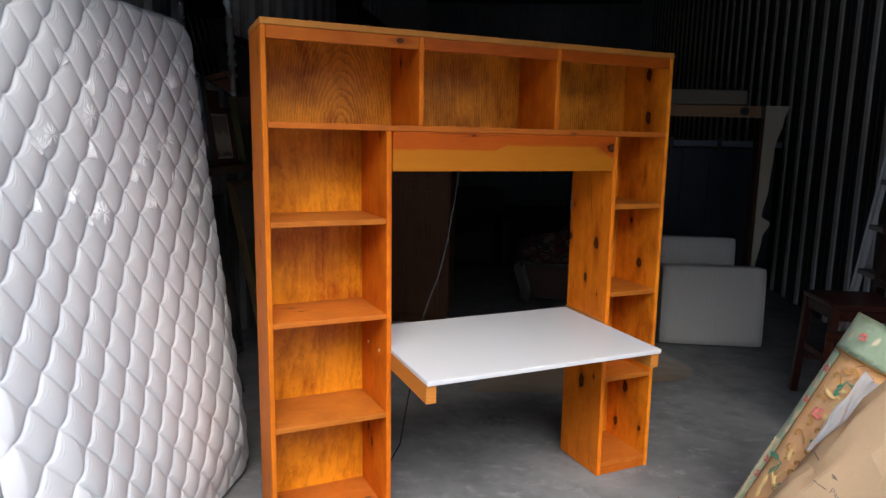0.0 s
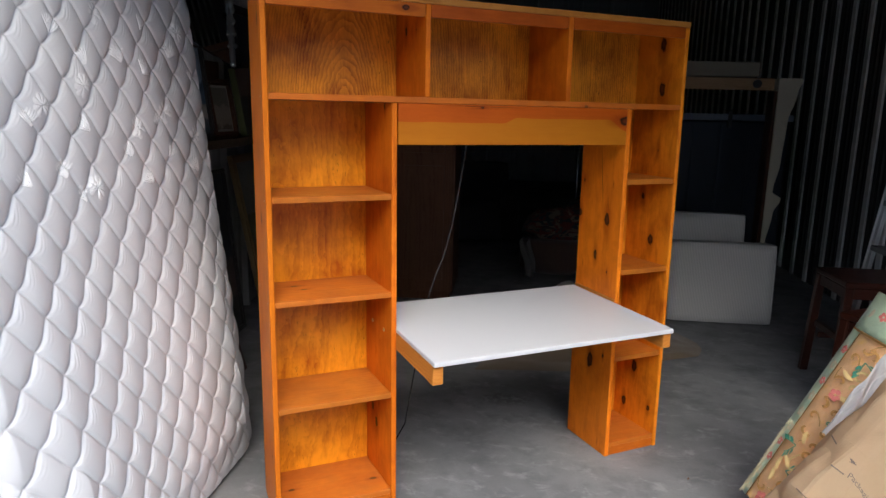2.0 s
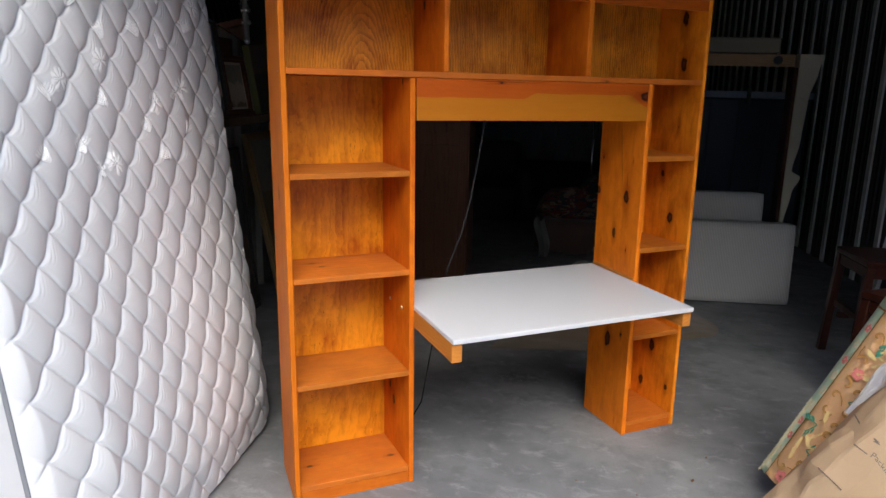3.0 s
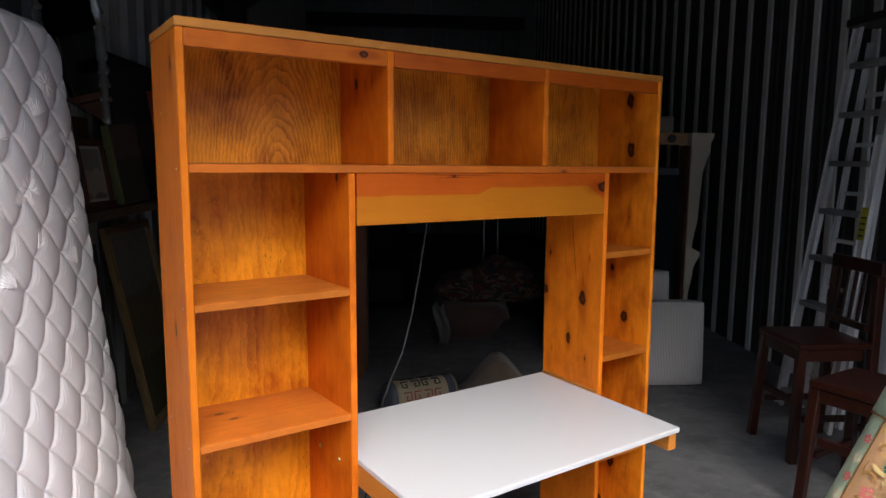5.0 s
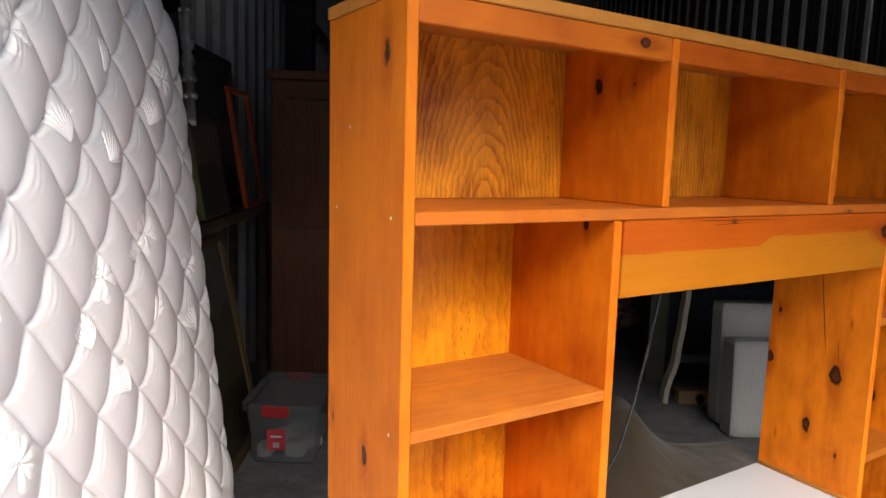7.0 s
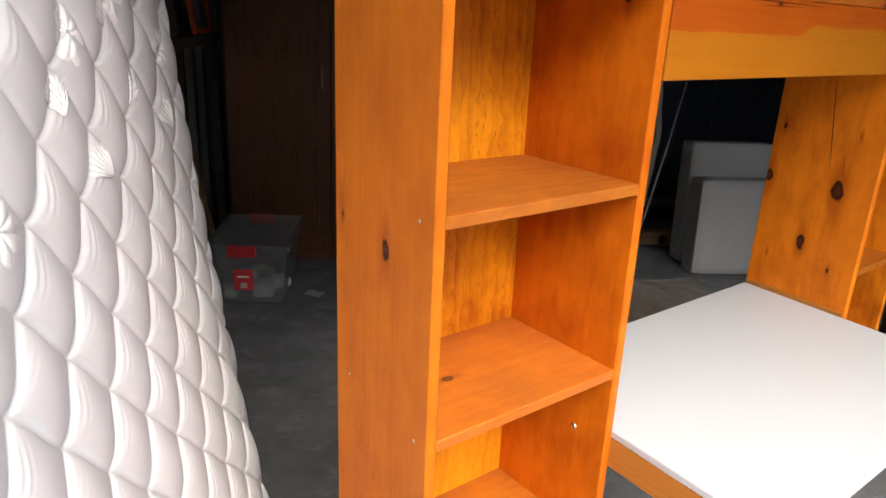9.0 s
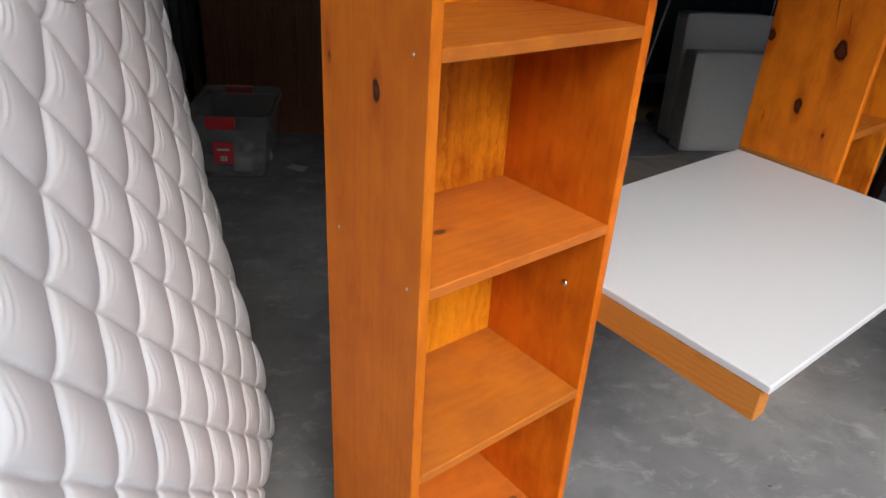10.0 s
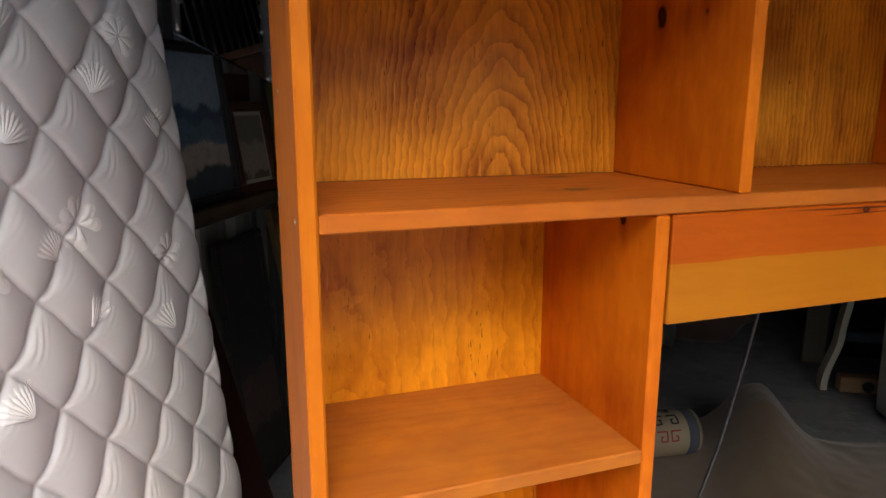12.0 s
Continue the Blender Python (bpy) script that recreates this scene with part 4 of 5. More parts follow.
# ---- stored things in the depth ----
M_corduroy_g = Graph("grey_ribbed_fabric")
_p = M_corduroy_g.coord.outputs["Object"]
_rib = M_corduroy_g.math("SINE", M_corduroy_g.math("MULTIPLY", M_corduroy_g.axis(_p, 0), 2 * math.pi / 0.0115))
_n = M_corduroy_g.noise(_p, 5.0, 5)
M_corduroy_g.set(base_color=M_corduroy_g.mix(M_corduroy_g.remap(_rib, -0.6, 0.6), (0.47, 0.46, 0.43), M_corduroy_g.mix(_n, (0.60, 0.585, 0.545), (0.68, 0.665, 0.62))), roughness=0.9)
M_corduroy_g.bump(_rib, 0.25, 0.002)
M_corduroy = M_corduroy_g.mat
for w, d, h, a, b, lean, lbl in ((0.765, 0.17, 0.605, 2.3825, 3.09, -4, "large pale grey ribbed seat cushion standing on edge"), (0.575, 0.17, 0.795, 2.3025, 3.31, -4, "tall pale grey ribbed cushion standing behind another")):
    c = thing("seat_cushion", lbl, "cushion", shed(a, b, 0.003, lean, 0, 0), "grey cushions")
    part("pad", soft_block(w, d, h, 0.017, n=11, swell=0.010), M_corduroy, c, "", True)
    part("piping", tube([(x, -d / 2 + 0.008, z) for x, z in ((-w / 2 + 0.012, 0.02), (-w / 2 + 0.012, h - 0.012), (w / 2 - 0.012, h - 0.012), (w / 2 - 0.012, 0.02))], 0.005, 6), M_corduroy, c, "", True)

M_cream = surface("cream_paint", (0.52, 0.48, 0.37), 0.55, vary=0.2, coarse=3, dirt=0.25)
M_beige = surface("beige_cover", (0.24, 0.215, 0.165), 0.85, vary=0.2)
M_olive = surface("olive_fabric", (0.15, 0.135, 0.10), 0.9, vary=0.25)
M_raw = wood("raw_rail", (0.40, 0.26, 0.15), (0.24, 0.14, 0.07), "x", "z", 50, contrast=0.4, coat=0.0, rough=0.7)
sofa = thing("bed_frame", "cream-painted bed frame with curved legs stored on end", "bed frame", SHED.copy())


def curved_post(a_in, prof, b0, b1, bm=None, wide=None):
    """A sawn post with an S-shaped outer edge; prof gives (z, outer edge)."""
    bm = bm or bmesh.new()
    fine = []
    for (z0, x0), (z1, x1) in zip(prof, prof[1:]):
        for k in range(5):
            t = k / 5
            s = t * t * (3 - 2 * t)
            fine.append((z0 + (z1 - z0) * t, x0 + (x1 - x0) * s))
    fine.append(prof[-1])
    inner = (lambda x: a_in) if wide is None else (lambda x: x + wide)
    rows = [[bm.verts.new(c) for c in ((inner(x), b0, z), (x, b0, z), (x, b1, z), (inner(x), b1, z))] for z, x in fine]
    for p, q in zip(rows, rows[1:]):
        for i in range(4):
            j = (i + 1) % 4
            bm.faces.new((p[i], p[j], q[j], q[i]))
    bm.faces.new(rows[0][::-1])
    bm.faces.new(rows[-1])
    bmesh.ops.recalc_face_normals(bm, faces=bm.faces)
    return bm


right = [(0.0, 2.82), (0.25, 2.775), (0.55, 2.785), (0.80, 2.82), (0.92, 2.87), (0.97, 2.80), (1.2, 2.835), (1.5, 2.85), (1.72, 2.90), (1.83, 2.93)]
left = [(0.0, 1.80), (0.05, 1.80), (0.35, 1.865), (0.6, 1.89), (0.8, 1.905), (1.0, 1.88), (1.3, 1.84), (1.7, 1.80), (1.83, 1.79)]
part("leg", curved_post(2.757, right, 3.40, 3.56), M_cream, sofa)
part("inner_rail", box(2.731, 2.7565, 3.41, 3.55, 0.0, 1.735, 0.003), M_dark_wood, sofa, "dark brown side rail")
part("leg", curved_post(0.0, left, 3.62, 3.70, wide=0.036), M_cream, sofa)
part("bracket", box(1.86, 1.93, 3.605, 3.6195, 1.20, 1.42, 0.006, 2), M_cream, sofa, "torn cream fabric tab")
part("top_rail", box(2.00, 2.73, 3.41, 3.55, 1.74, 1.83, 0.006), M_raw, sofa, "raw pine rail")
part("bottom_rail", box(1.90, 2.73, 3.60, 3.68, 0.005, 0.10, 0.004), M_raw, sofa, "raw pine rail")
for a, z, b in ((2.60, 1.785, 3.405), (2.05, 0.05, 3.595)):
    disc = part("caster_socket", tube([(a, b - 0.012, z), (a, b + 0.004, z)], 0.032, 20), M_black, sofa, "black round socket")
part("dust_cover", box(2.02, 2.62, 3.42, 3.75, 1.835, 1.95, 0.02, 3), M_beige, sofa, "beige fabric cover")
part("side_board", box(1.83, 1.97, 4.09, 4.13, 0.0, 1.40, 0.01, 2), M_olive, sofa, "beige end board")

M_navy = surface("navy_plastic", (0.012, 0.020, 0.034), 0.38, vary=0.2, relief=0.05)
M_bluegrey = surface("blue_grey_lid", (0.16, 0.19, 0.24), 0.4, vary=0.2)
crate = thing("storage_bin", "tall navy plastic storage bin with a blue-grey rim", "storage bin", shed(2.02, 4.25, 0.0))
part("body", box(0, 1.16, 0, 0.7, 0, 1.50, 0.02, 2), M_navy, crate)
for x in (0.10, 0.34, 0.58, 0.82, 1.06):
    part("rib", box(x - 0.012, x + 0.012, -0.012, -0.0005, 0.03, 1.48, 0.004), M_navy, crate)
part("rim", box(-0.02, 1.18, -0.03, 0.72, 1.5005, 1.56, 0.012, 2), M_bluegrey, crate, "blue-grey rim")
part("skid", box(0.05, 0.55, -0.10, -0.04, 0.14, 0.20, 0.01, 2), M_bluegrey, crate, "pale skid")
for x in (0.20, 0.62):
    part("latch", box(x, x + 0.035, -0.045, -0.0305, 1.44, 1.59, 0.005), M_black, crate, "black latch")

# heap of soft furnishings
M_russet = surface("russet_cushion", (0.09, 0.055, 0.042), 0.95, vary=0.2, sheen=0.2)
heap = thing("floor_cushion", "plump russet floor cushion on the concrete", "cushion", shed(1.24, 4.55, 0.0, 0, 0, -10))
bm = soft_block(0.66, 0.45, 0.33, 0.09, n=12, swell=0.05)
for v in bm.verts:
    if v.co.x > 0:
        v.co.x *= 0.62 + 0.62 * v.co.z / 0.33 if v.co.z < 0.2 else 1.0 + 0.12 * (0.33 - v.co.z) / 0.13
    v.co += Vector((1, 1, 0.3)) * 0.02 * noisy(v.co, 6)
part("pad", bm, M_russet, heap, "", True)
M_throw_g = Graph("patterned_throw")
_p = M_throw_g.coord.outputs["Object"]
_v = M_throw_g.voronoi(M_throw_g.vec("ADD", _p, M_throw_g.vec("MULTIPLY", M_throw_g.tree.nodes.new("ShaderNodeTexNoise").outputs["Color"], (0.5, 0.5, 0.5))), 13.0, "F1", "Color")
_c = M_throw_g.axis(_v, 0)
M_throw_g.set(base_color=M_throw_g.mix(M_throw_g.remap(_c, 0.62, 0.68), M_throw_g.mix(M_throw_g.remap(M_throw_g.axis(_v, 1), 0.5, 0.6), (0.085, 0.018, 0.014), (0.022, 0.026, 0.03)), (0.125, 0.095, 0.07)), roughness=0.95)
throw = thing("patterned_throw", "red and cream patterned throw heaped on a cushion", "throw", shed(1.38, 4.62, 0.325))
bm = bmesh.new()
for cx, cz, rad, squash in ((-0.14, 0.10, 0.25, (1.3, 0.8, 0.75)), (0.16, 0.16, 0.25, (1.25, 0.9, 0.9)), (0.36, 0.10, 0.18, (1.2, 0.9, 0.8))):
    ball((cx, 0.05 * cx, cz), rad, squash, 4, bm)
for v in bm.verts:
    v.co += Vector((0.5, 0.5, 1)) * (0.07 * noisy(v.co, 6, 3) + 0.025 * noisy(v.co, 17, 5))
    v.co.z = max(0.0, v.co.z)
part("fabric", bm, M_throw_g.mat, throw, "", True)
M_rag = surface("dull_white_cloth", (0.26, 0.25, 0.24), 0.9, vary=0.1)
ragd = thing("white_cloth", "dull white cloth hanging over the russet cushion", "cloth", shed(0.92, 4.24, 0.0))
bm = grid(10, 16, lambda u, v: (0.10 * u - 0.03 * v + 0.02 * math.sin(v * 5), -0.03 - 0.02 * math.sin(u * 7 + v * 3), 0.004 + 0.36 * v - 0.02 * math.cos(u * 9)))
bmesh.ops.solidify(bm, geom=list(bm.faces), thickness=0.01)
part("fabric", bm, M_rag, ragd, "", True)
dark_sofa = thing("armchair", "dark upholstered armchair deep in the unit", "armchair", shed(0.35, 6.2, 0.0, 0, 0, 8))
M_dark_cloth = surface("charcoal_upholstery", (0.045, 0.042, 0.045), 0.9, vary=0.2)
for nm, w, d, h, x, y, z in (("seat", 0.6, 0.65, 0.42, 0, 0, 0), ("backrest", 0.85, 0.2, 0.9, 0, 0.42, 0), ("armrest", 0.16, 0.75, 0.6, -0.39, 0, 0), ("armrest", 0.16, 0.75, 0.6, 0.39, 0, 0)):
    ob = part(nm, soft_block(w, d, h, 0.06, n=5), M_dark_cloth, dark_sofa, "", True)
    ob.location = (x, y, z)
M_chromepole = surface("chrome_tube", (0.6, 0.6, 0.62), 0.25, metal=1.0, relief=0.0)
rail = thing("clothes_rail", "chrome clothes rail standing in the dark", "clothes rail", shed(1.45, 5.2, 0))
for x in (0.0, 0.14):
    part("pole", tube([(x, 0, 0.03), (x, 0, 1.55)], 0.012, 10), M_chromepole, rail, "", True)
part("crossbar", tube([(-0.1, 0, 1.562), (0.7, 0, 1.562)], 0.012, 10), M_chromepole, rail, "", True)
part("foot", tube([(-0.06, 0, 0.015), (0.2, 0, 0.015)], 0.015, 8), M_chromepole, rail, "", True)

# ---- counter chairs and ladder by the right wall ----


def counter_chair(matrix, label, back=True, seat_z=0.66):
    """A dark slat-backed counter chair; the seat faces -x, its back stands at +x."""
    ob = thing("counter_chair", label, "chair", matrix, "dark counter chairs")
    w, d = 0.41, 0.41
    splay = 0.028
    seat = part("seat", box(-d / 2, d / 2, -w / 2, w / 2, seat_z - 0.035, seat_z, 0.012, 3), M_mahogany, ob)
    for y0 in (-w / 2 + 0.005, w / 2 - 0.05):
        out = splay if y0 > 0 else -splay
        bm = box(-d / 2 + 0.005, -d / 2 + 0.05, y0, y0 + 0.045, 0, seat_z - 0.0355, 0.004)
        for v in bm.verts:
            if v.co.z < 0.1:
                v.co += Vector((-splay, out, 0))
        part("leg", bm, M_mahogany, ob)
        bm = box(d / 2 - 0.05, d / 2 - 0.005, y0, y0 + 0.045, 0, 1.02 if back else seat_z - 0.0355, 0.004)
        for v in bm.verts:
            if v.co.z > 0.7:
                v.co.x += 0.05
            elif v.co.z < 0.1:
                v.co += Vector((0.03, out, 0))
        part("leg", bm, M_mahogany, ob)
        part("stretcher", box(-d / 2 + 0.05, d / 2 - 0.05, y0 + 0.01, y0 + 0.035, 0.22, 0.255, 0.004), M_mahogany, ob)
        part("seat_rail", box(-d / 2 + 0.051, d / 2 - 0.051, y0 + 0.008, y0 + 0.036, seat_z - 0.10, seat_z - 0.036, 0.003), M_mahogany, ob)
    for x0, z in ((-d / 2 + 0.012, 0.30), (d / 2 - 0.04, 0.30), (-d / 2 + 0.012, seat_z - 0.10), (d / 2 - 0.04, seat_z - 0.10)):
        part("stretcher", box(x0, x0 + 0.028, -w / 2 + 0.0505, w / 2 - 0.0505, z, z + (0.04 if z < 0.5 else 0.062), 0.004), M_mahogany, ob)
    if back:
        part("top_rail", box(d / 2 + 0.008, d / 2 + 0.035, -w / 2 - 0.005, w / 2 + 0.005, 1.0205, 1.095, 0.008, 2), M_mahogany, ob)
        part("lower_rail", box(d / 2 - 0.022, d / 2 + 0.005, -w / 2 + 0.051, w / 2 - 0.051, seat_z + 0.05, seat_z + 0.09, 0.004), M_mahogany, ob)
        for k in range(5):
            y = -0.14 + k * 0.07
            bm = box(d / 2 - 0.014, d / 2 - 0.002, y - 0.013, y + 0.013, seat_z + 0.0905, 1.02, 0.003)
            for v in bm.verts:
                v.co.x += 0.03 * (v.co.z - 0.75) / 0.27
            part("slat", bm, M_mahogany, ob)
    return ob


counter_chair(shed(2.865, 1.92, 0, 0, 0, 0), "dark mahogany slat-backed counter chair on concrete")
counter_chair(shed(2.72, 1.20, 0, 0, 0, 28), "dark mahogany counter stool chair with a scuffed seat", False, 0.61)

M_alu = surface("worn_aluminium", (0.80, 0.80, 0.79), 0.45, metal=0.25, vary=0.2, fine=40, relief=0.1, dirt=0.2, dirt_color=(0.2, 0.2, 0.2))
# steps darker than the stiles: the shade of their undersides is in the colour
M_tread = surface("shade_dark_aluminium", (0.30, 0.295, 0.28), 0.55, metal=0.3, vary=0.3, fine=50, relief=0.2, dirt=0.5, dirt_color=(0.08, 0.075, 0.07))
M_yellow = surface("yellow_label", (0.55, 0.50, 0.04), 0.5)
ladder = thing("step_ladder", "worn aluminium step ladder leaning by the metal wall", "ladder", shed(3.13, 2.76, 0.0, 0, 0, -90))
HL = 2.45
STILES = ((0.13, 0.235), (0.645, 0.62))   # foot and head of each front stile, converging upwards


def stile(x0, x1, half, back, height):
    """A channel-section stile: a web with two proud flanges."""
    bm = box(-half, half, -0.006, 0.006, 0, height, 0.002)
    for side in (-half, half - 0.008):
        box(side, side + 0.008, -0.022, -0.0062, 0, height, 0.002, bm=bm)
    for v in bm.verts:
        v.co.x += x0 + (x1 - x0) * v.co.z / HL
        v.co.y += back + (0.27 - back * 0.6) * v.co.z / HL
    return bm


for x0, x1 in STILES:
    part("stile", stile(x0, x1, 0.036, 0.0, HL), M_alu, ladder)
for x0, x1 in ((0.20, 0.31), (0.585, 0.575)):
    part("rear_stile", stile(x0, x1, 0.018, 0.12, HL - 0.1), M_alu, ladder)
for k in range(8):
    z = 0.095 + k * 0.30
    f = z / HL
    xa, xb = 0.16 + 0.105 * f, 0.615 - 0.025 * f
    part("step", box(xa, xb, -0.035 + 0.27 * f, 0.055 + 0.27 * f, z, z + 0.034, 0.003), M_tread, ladder)
    if k < 7:
        part("rear_brace", box(xa + 0.05, xb - 0.02, 0.118 + 0.2 * f, 0.135 + 0.2 * f, z + 0.12, z + 0.145, 0.002), M_alu, ladder)
part("top_cap", box(0.20, 0.67, 0.20, 0.42, HL, HL + 0.05, 0.012, 2), M_black, ladder, "black plastic top cap")


def on_stile(dims, out):
    """A thin label that lies on the leaning stile."""
    x0, x1, z0, z1 = dims
    bm = box(x0, x1, -0.0235 - out, -0.0225 - out, z0, z1, 0)
    for v in bm.verts:
        v.co.x += 0.645 - 0.025 * v.co.z / HL
        v.co.y += 0.27 * v.co.z / HL
    return bm


M_grey_label = surface("worn_grey_label", (0.42, 0.42, 0.41), 0.6, vary=0.2)
lab2 = part("warning_label", on_stile((-0.03, 0.03, 1.17, 1.36), 0.0), M_yellow, ladder, "yellow warning label")
for k in range(4):
    part("text_bar", on_stile((-0.022, 0.022, 1.19 + k * 0.035, 1.20 + k * 0.035), 0.002), M_black, lab2)
part("rating_label", on_stile((-0.03, 0.03, 1.78, 1.97), 0.0), M_grey_label, ladder, "worn grey rating label")

# ---- rolled floral rug and kraft paper by the door ----
M_ruggold = surface("ochre_wool", (0.88, 0.57, 0.29), 0.95, vary=0.2, fine=110, coarse=9, relief=0.5, dirt=0.75, dirt_color=(0.86, 0.54, 0.15), sheen=0.2)
M_ruggreen = surface("sage_wool", (0.50, 0.62, 0.45), 0.95, vary=0.25, fine=110, coarse=9, relief=0.6, sheen=0.2)
M_rugbrown = surface("brown_wool", (0.40, 0.20, 0.05), 0.95)
M_rugyellow = surface("straw_wool", (0.70, 0.50, 0.20), 0.95)
M_rugleaf = surface("emerald_wool", (0.05, 0.21, 0.13), 0.95)
M_rugpink = surface("rose_wool", (0.60, 0.17, 0.14), 0.95)
M_rugcream = surface("cream_wool", (0.60, 0.55, 0.36), 0.95)
TILT = 26.0
RL, RR = 0.91, 0.13
roll = thing("rolled_rug", "rolled floral rug, ochre with sage green border, leaning upright", "rug", shed(1.875, 0.345, 0.058, 0, TILT, 0))


def rug_sheet(u, v, lo=0.0, hi=RL, first=-3.6 * 2 * math.pi):
    ang = first * u
    r = RR - 0.021 * (u * 3.6)
    wob = 0.002 * math.sin(9 * v + ang)
    return Vector(((r + wob) * math.cos(ang + 0.15), (r + wob) * math.sin(ang + 0.15), lo + (hi - lo) * v))


bm = grid(150, 24, rug_sheet)
bmesh.ops.solidify(bm, geom=list(bm.faces), thickness=0.007)
part("rug_body", bm, M_ruggold, roll, "", True)


def band(phi0, phi1, s0, s1, r, n=28, m=10, wave=0.0):
    def fn(u, v):
        a = radians(phi0 + (phi1 - phi0) * u)
        s = s0 + (s1 - s0) * v + wave * math.sin(u * 60) * (1 - v)
        return (r * math.cos(a), r * math.sin(a), s)
    b = grid(n, m, fn)
    bmesh.ops.solidify(b, geom=list(b.faces), thickness=0.004)
    return b


part("border", band(-350, 5, 0.76, RL + 0.001, RR + 0.0012, 60, 6), M_ruggreen, roll, "sage green end border", True)
part("border", band(-202, -173, 0.0, 0.7595, RR + 0.0012, 10, 30), M_ruggreen, roll, "sage green side border", True)
part("border_line", band(-350, 5, 0.750, 0.757, RR + 0.0014, 60, 2), M_rugbrown, roll, "thin brown line", True)
part("border_line", band(-172.5, -170.5, 0.0, 0.749, RR + 0.0014, 3, 30), M_rugbrown, roll, "thin brown line", True)


def flat_mesh(name, bm, material):
    me = bpy.data.meshes.new(name)
    bm.to_mesh(me)
    bm.free()
    me.materials.append(material)
    return me


def scroll_mesh(turns, size, material):
    pts = []
    for k in range(28):
        t = k / 27
        a = turns * 2 * math.pi * t
        r = size * (1 - 0.85 * t)
        pts.append((r * math.cos(a), 0.0, r * math.sin(a)))
    bm = tube([(size * 1.1, 0, -size * 1.8), (size * 1.2, 0, -size * 0.9)] + pts, [0.0022 + 0.004 * math.sin(math.pi * k / 29) for k in range(30)], 5)
    for v in bm.verts:
        v.co.y *= 0.08
    return flat_mesh("scroll", bm, material)


def leaf_mesh(length, width, material):
    bm = ball((0, 0, 0), 1.0, (width / 2, 0.0007, length / 2), 2)
    for v in bm.verts:
        v.co.x += 6.0 * v.co.z ** 2
    return flat_mesh("leaf", bm, material)


def sprig_mesh(material):
    """A green spray: curved stalks with paired leaves."""
    bm = bmesh.new()
    for side in (-1, 1):
        stalk = [(side * 0.028 * math.sin(1.5 * k / 8), 0, 0.055 * k / 8 - 0.02) for k in range(9)]
        tube(stalk, 0.0026, 5, bm)
        for k in (3, 6, 8):
            x, _, z = stalk[k]
            made = bmesh.ops.create_icosphere(bm, subdivisions=1, radius=1.0)
            for v in made["verts"]:
                along, across = v.co.z * 0.016, v.co.x * 0.007
                v.co = Vector((x + side * (0.012 + 0.8 * along) + across * 0.5, v.co.y * 0.01, z + 0.5 * along - across))
    for v in bm.verts:
        v.co.y *= 0.1
    return flat_mesh("sprig", bm, material)


def bloom_mesh(size, material):
    bm = bmesh.new()
    for k in range(5):
        a = 2 * math.pi * k / 5
        ball((0.55 * size * math.cos(a), 0, 0.55 * size * math.sin(a)), 1.0, (size * 0.42, 0.0008, size * 0.42), 1, bm)
    return flat_mesh("bloom", bm, material)


motifs = [scroll_mesh(0.7, 0.024, M_rugbrown), scroll_mesh(-0.55, 0.032, M_rugbrown), leaf_mesh(0.07, 0.024, M_rugleaf), bloom_mesh(0.030, M_rugpink),
          scroll_mesh(0.8, 0.036, M_rugyellow), leaf_mesh(0.06, 0.020, M_rugyellow), sprig_mesh(M_rugleaf)]
names = ["scroll", "scroll", "leaf", "bloom", "scroll", "leaf", "sprig"]
edge_motifs = [bloom_mesh(0.022, M_rugpink), bloom_mesh(0.026, M_rugcream), leaf_mesh(0.045, 0.02, M_rugcream)]
r = random.Random(11)


def stick(name, me, phi, s, spin):
    """A woven motif wrapped round the roll, flush with its pile."""
    turned = Matrix.Rotation(radians(spin), 4, "Y") @ Matrix.Scale(0.86, 4)
    own = me.copy()
    for v in own.vertices:
        p = turned @ v.co
        a, rad = radians(phi) + p.x / RR, RR + 0.0016 - p.y
        v.co = (rad * math.cos(a), rad * math.sin(a), s + p.z)
    ob = new(name, own)
    ob.parent = roll


for k in range(15):
    for j in range(7):
        i = r.choice((0, 1, 4, 5, 0, 4, 1, 5, 1, 0)) if (k + 2 * j) % 5 else r.choice((6, 3, 6))
        stick(names[i], motifs[i], -150 + j * 21 + r.uniform(-6, 6), 0.03 + k * 0.048 + r.uniform(-0.012, 0.012), r.uniform(0, 360))
for j in range(9):
    i = r.randrange(3)
    stick("bloom", edge_motifs[i], -175 + j * 22, 0.835 + r.uniform(-0.03, 0.03), r.uniform(0, 360))
for k in range(10):
    stick("bloom", edge_motifs[r.randrange(2)], -181, 0.04 + k * 0.07, r.uniform(0, 360))
# fringe along the side
bm = bmesh.new()
for k in range(240):
    s = 0.0 + 0.34 * k / 240
    a = radians(-186 + r.uniform(-4, 4))
    p = Vector((RR * math.cos(a), RR * math.sin(a), s))
    tube([p, p + Vector((-0.006, 0.003, r.uniform(-0.008, 0.004))), p + Vector((-0.012, r.uniform(-0.004, 0.006), r.uniform(-0.016, 0.0)))], [0.0010, 0.0009, 0.0005], 4, bm)
tagged(part("fringe", bm, M_rugcream, roll, "worn cream wool fringe"), kind="stuff")

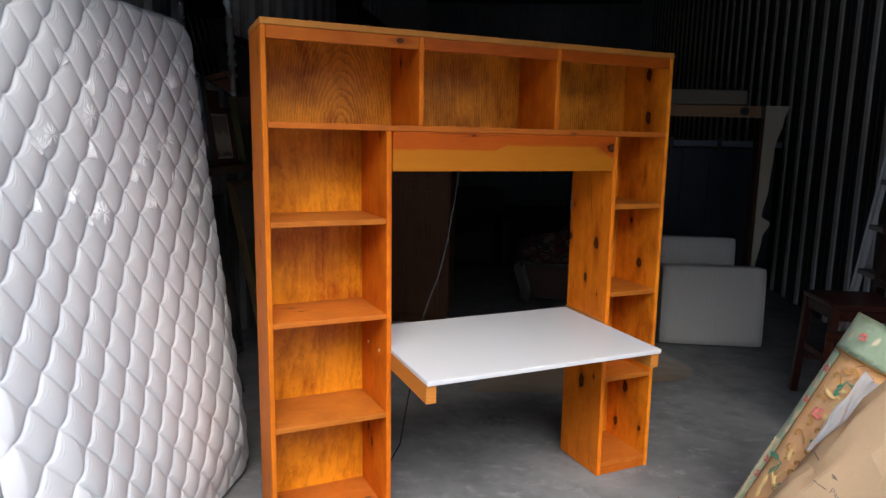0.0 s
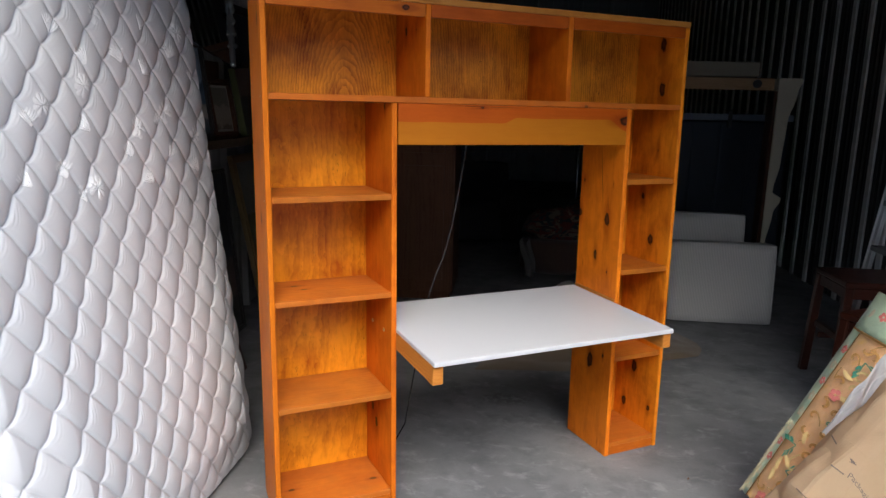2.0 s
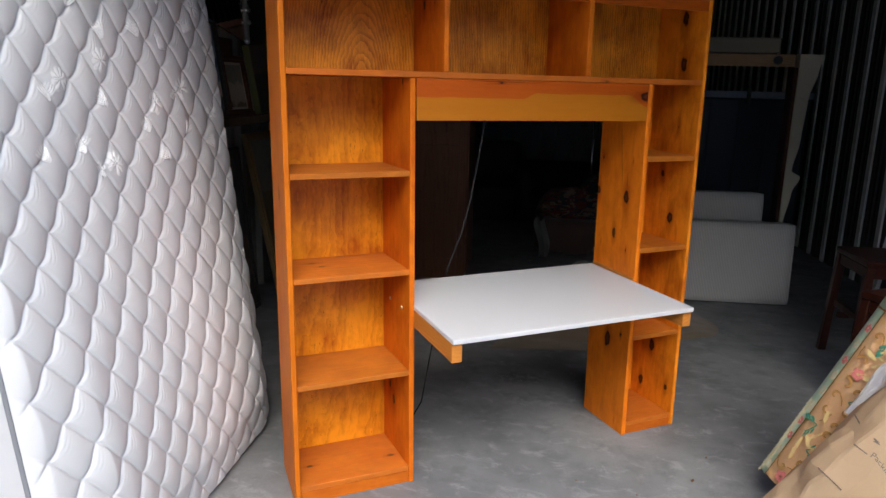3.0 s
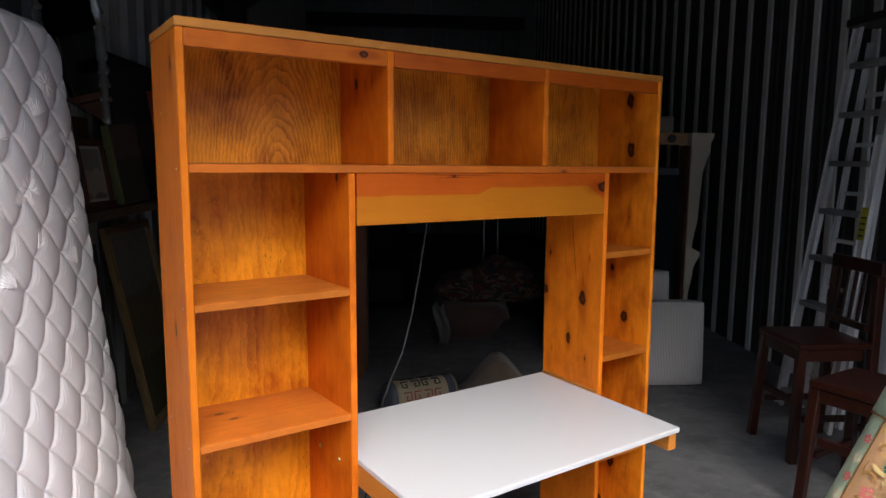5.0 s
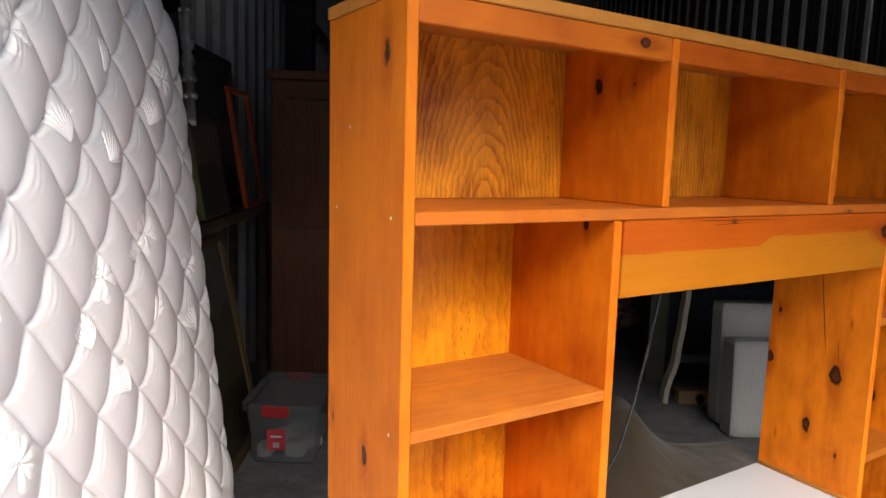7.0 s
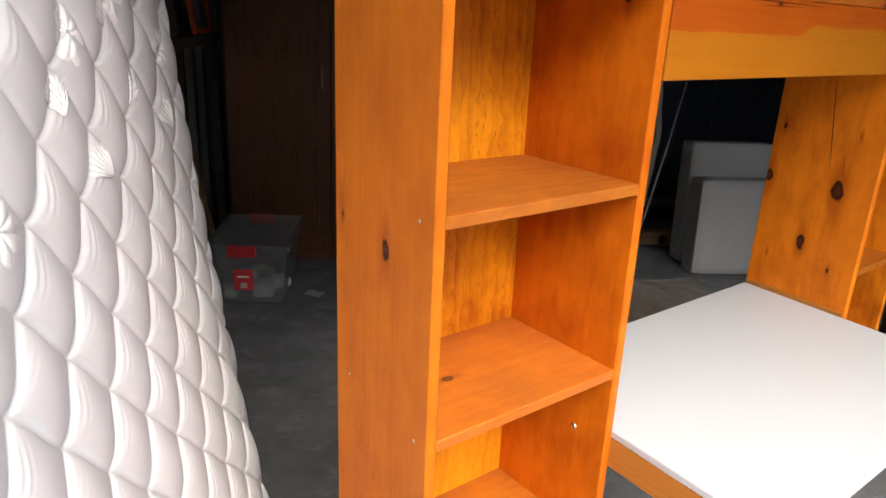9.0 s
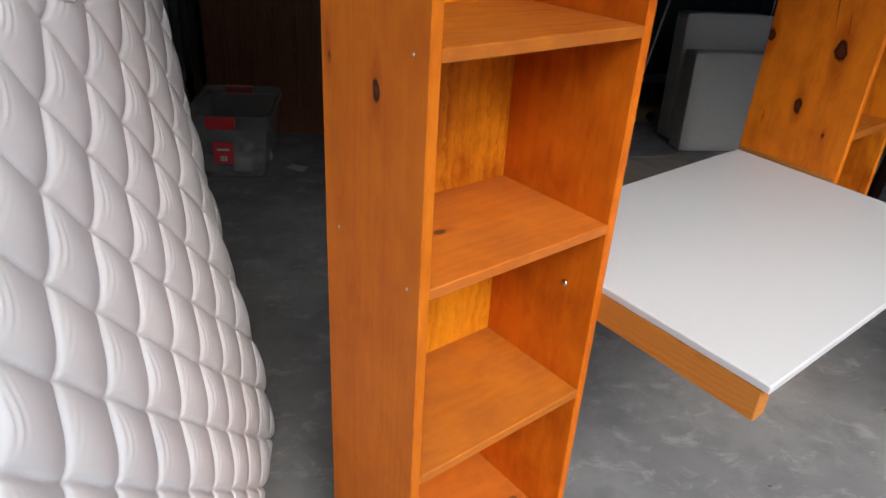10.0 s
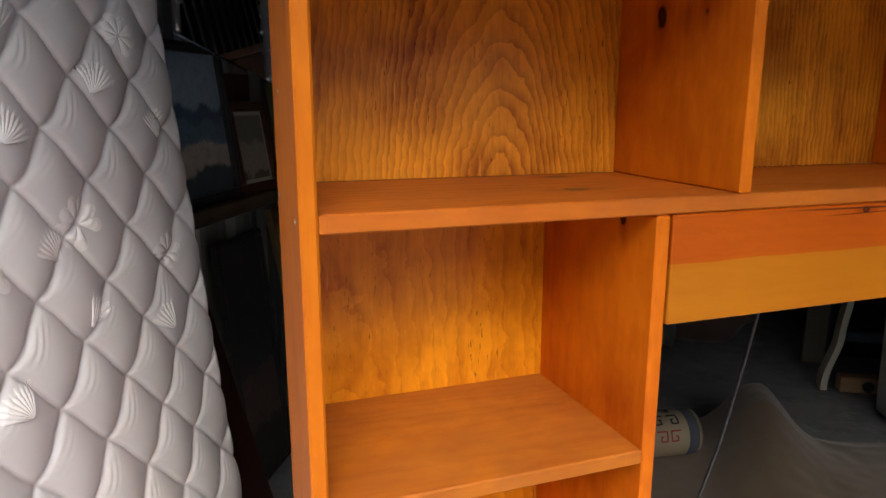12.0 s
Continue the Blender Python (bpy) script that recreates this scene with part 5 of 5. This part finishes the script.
M_kraft_g = Graph("kraft_paper")
_p = M_kraft_g.coord.outputs["Object"]
_n1, _n2 = M_kraft_g.noise(_p, 6.0, 6, 0.6), M_kraft_g.noise(M_kraft_g.vec("MULTIPLY", _p, (1, 1, 0.3)), 120.0, 3)
_cr = M_kraft_g.voronoi(M_kraft_g.vec("ADD", _p, (0.3, 0.1, 0.7)), 11.0, "DISTANCE_TO_EDGE")
M_kraft_g.set(base_color=M_kraft_g.mix(_n1, (0.61, 0.44, 0.265), M_kraft_g.mix(_n2, (0.68, 0.505, 0.32), (0.63, 0.455, 0.285))), roughness=0.62)
M_kraft_g.bump(M_kraft_g.math("ADD", M_kraft_g.math("MULTIPLY", M_kraft_g.remap(_cr, 0.0, 0.03), 0.12), M_kraft_g.math("MULTIPLY", _n1, 0.5)), 0.25, 0.004)
M_kraft = M_kraft_g.mat
kraft = thing("kraft_paper_bag", "large crumpled brown kraft paper packaging bag, standing open", "paper bag", shed(1.93, 0.02, 0.0, 0, 30, 0))


NU, NV = 17, 14


def kraft_corner(i, j):
    """A corner where the creases of the paper meet."""
    q0 = (i * 1.7, j * 1.3, 0.5)
    u = (i + (0.35 * noisy(q0, 1.3, 3.0) if 0 < i < NU else 0)) / NU
    v = (j + (0.4 * noisy(q0, 1.1, 6.0) if 0 < j < NV else 0)) / NV
    ang = radians(150 + 300 * u)
    s = -0.14 + 1.04 * v
    rx, ry = 0.34 - 0.12 * v, 0.18 - 0.04 * v
    k = 1.0 + 0.12 * noisy(q0, 0.3, 2.0) + 0.025 * noisy(q0, 0.9, 4.0) + (0.008 if (i + 2 * j) % 5 else -0.018)
    return Vector((rx * math.cos(ang) * k, ry * math.sin(ang) * k, s + 0.06 * noisy(q0, 0.7, 9.0) * v))


KRAFT = [[kraft_corner(i, j) for i in range(NU + 1)] for j in range(NV + 1)]


def kraft_point(u, v, out=0.0):
    """Folded paper wall; u runs round from the left edge over the front, v up."""
    x, y = min(NU - 1e-6, max(0.0, u * NU)), min(NV - 1e-6, max(0.0, v * NV))
    i, j = int(x), int(y)
    p, q = x - i, y - j
    c = KRAFT[j][i] * (1 - p) * (1 - q) + KRAFT[j][i + 1] * p * (1 - q) + KRAFT[j + 1][i] * (1 - p) * q + KRAFT[j + 1][i + 1] * p * q
    away = Vector((c.x, c.y, 0.0)).normalized()
    return c + away * (out + 0.003 * noisy((u * 6, v * 6, 1.0), 2.0))


LOW = (SHED @ pose(1.93, 0.02, 0, 0, 30, 0))
LOW_I = LOW.inverted()


def kraft_floor(u, v):
    p = LOW @ kraft_point(u, v)
    p.z = max(p.z, 0.004 + 0.004 * abs(noisy(p, 9.0)))
    return LOW_I @ p


bm = grid(88, 72, kraft_floor)
bmesh.ops.solidify(bm, geom=list(bm.faces), thickness=0.002)
part("paper", bm, M_kraft, kraft)
# faded printed lines and a plain mark on the paper
M_ink = surface("faded_ink", (0.24, 0.19, 0.16), 0.8)
for k in range(4):
    u0, v0, lu = (0.175, 0.06, 0.15, 0.24)[k], (0.50, 0.535, 0.36, 0.32)[k], (0.04, 0.06, 0.08, 0.07)[k]
    bm = grid(24, 3, lambda u, v: kraft_point(u0 + lu * u, v0 + 0.004 * v - 0.012 * u, 0.0025))
    bmesh.ops.solidify(bm, geom=list(bm.faces), thickness=0.0006)
    part("print_bar", bm, M_ink, kraft, "faded printed line")
bm = grid(16, 12, lambda u, v: kraft_point(0.20 + 0.018 * u + 0.004 * math.sin(v * 6), 0.53 + 0.010 * v * (1 - 0.5 * u), 0.0025))
bmesh.ops.solidify(bm, geom=list(bm.faces), thickness=0.0006)
part("print_mark", bm, M_ink, kraft, "plain printed mark")


def lettering(words, size, u0, v0, slope):
    """Printed words that follow the paper."""
    cu = bpy.data.curves.new("lettering", "FONT")
    cu.body, cu.size, cu.align_x = words, size, "LEFT"
    src = bpy.data.objects.new("lettering_source", cu)
    me = bpy.data.meshes.new_from_object(src)
    bpy.data.objects.remove(src)
    bm = bmesh.new()
    bm.from_mesh(me)
    bpy.data.meshes.remove(me)
    for v in bm.verts:
        x, y = v.co.x, v.co.y
        v.co = kraft_point(u0 + x / 1.25, v0 + (y + slope * x) / 1.1, 0.003)
    return bm


part("lettering", lettering("Packaging", 0.028, 0.222, 0.487, -0.16), M_ink, kraft, "printed word in faded ink")
tissue = thing("white_paper_sheet", "crumpled white paper sheet tucked behind kraft packaging", "paper", SHED.copy())


def tissue_point(u, v):
    a = 1.93 + 0.17 * v + 0.05 * u
    b = 0.165 + 0.02 * noisy((u, v, 0), 3.0)
    z = 0.47 + 0.30 * v - 0.05 * u + 0.012 * noisy((u, v, 3), 5.0)
    return (a, b, z)


bm = grid(14, 30, tissue_point)
bmesh.ops.solidify(bm, geom=list(bm.faces), thickness=0.002)
part("sheet", bm, M_white, tissue)

# ---- litter on the concrete ----
M_leaf = surface("dry_leaf", (0.16, 0.07, 0.03), 0.8, vary=0.4)
r = random.Random(21)
for a, b, s in ((1.52, 0.42, 0.013), (1.62, 0.62, 0.009), (1.2, 0.1, 0.007), (1.05, 0.35, 0.006), (1.28, 0.28, 0.006)):
    leaf = thing("dry_leaf", "curled dry brown leaf on the concrete", "leaf", shed(a, b, 0.002, 0, 0, r.uniform(0, 360)), "scattered dry leaves")
    bm = grid(8, 4, lambda u, v: ((u - 0.5) * 2 * s, (v - 0.5) * s * math.sin(math.pi * (0.08 + 0.84 * u)), 0.001 + 0.5 * s * (u - 0.5) ** 2 + 0.8 * s * (v - 0.5) ** 2))
    bmesh.ops.solidify(bm, geom=list(bm.faces), thickness=0.0008)
    part("blade", bm, M_leaf, leaf)
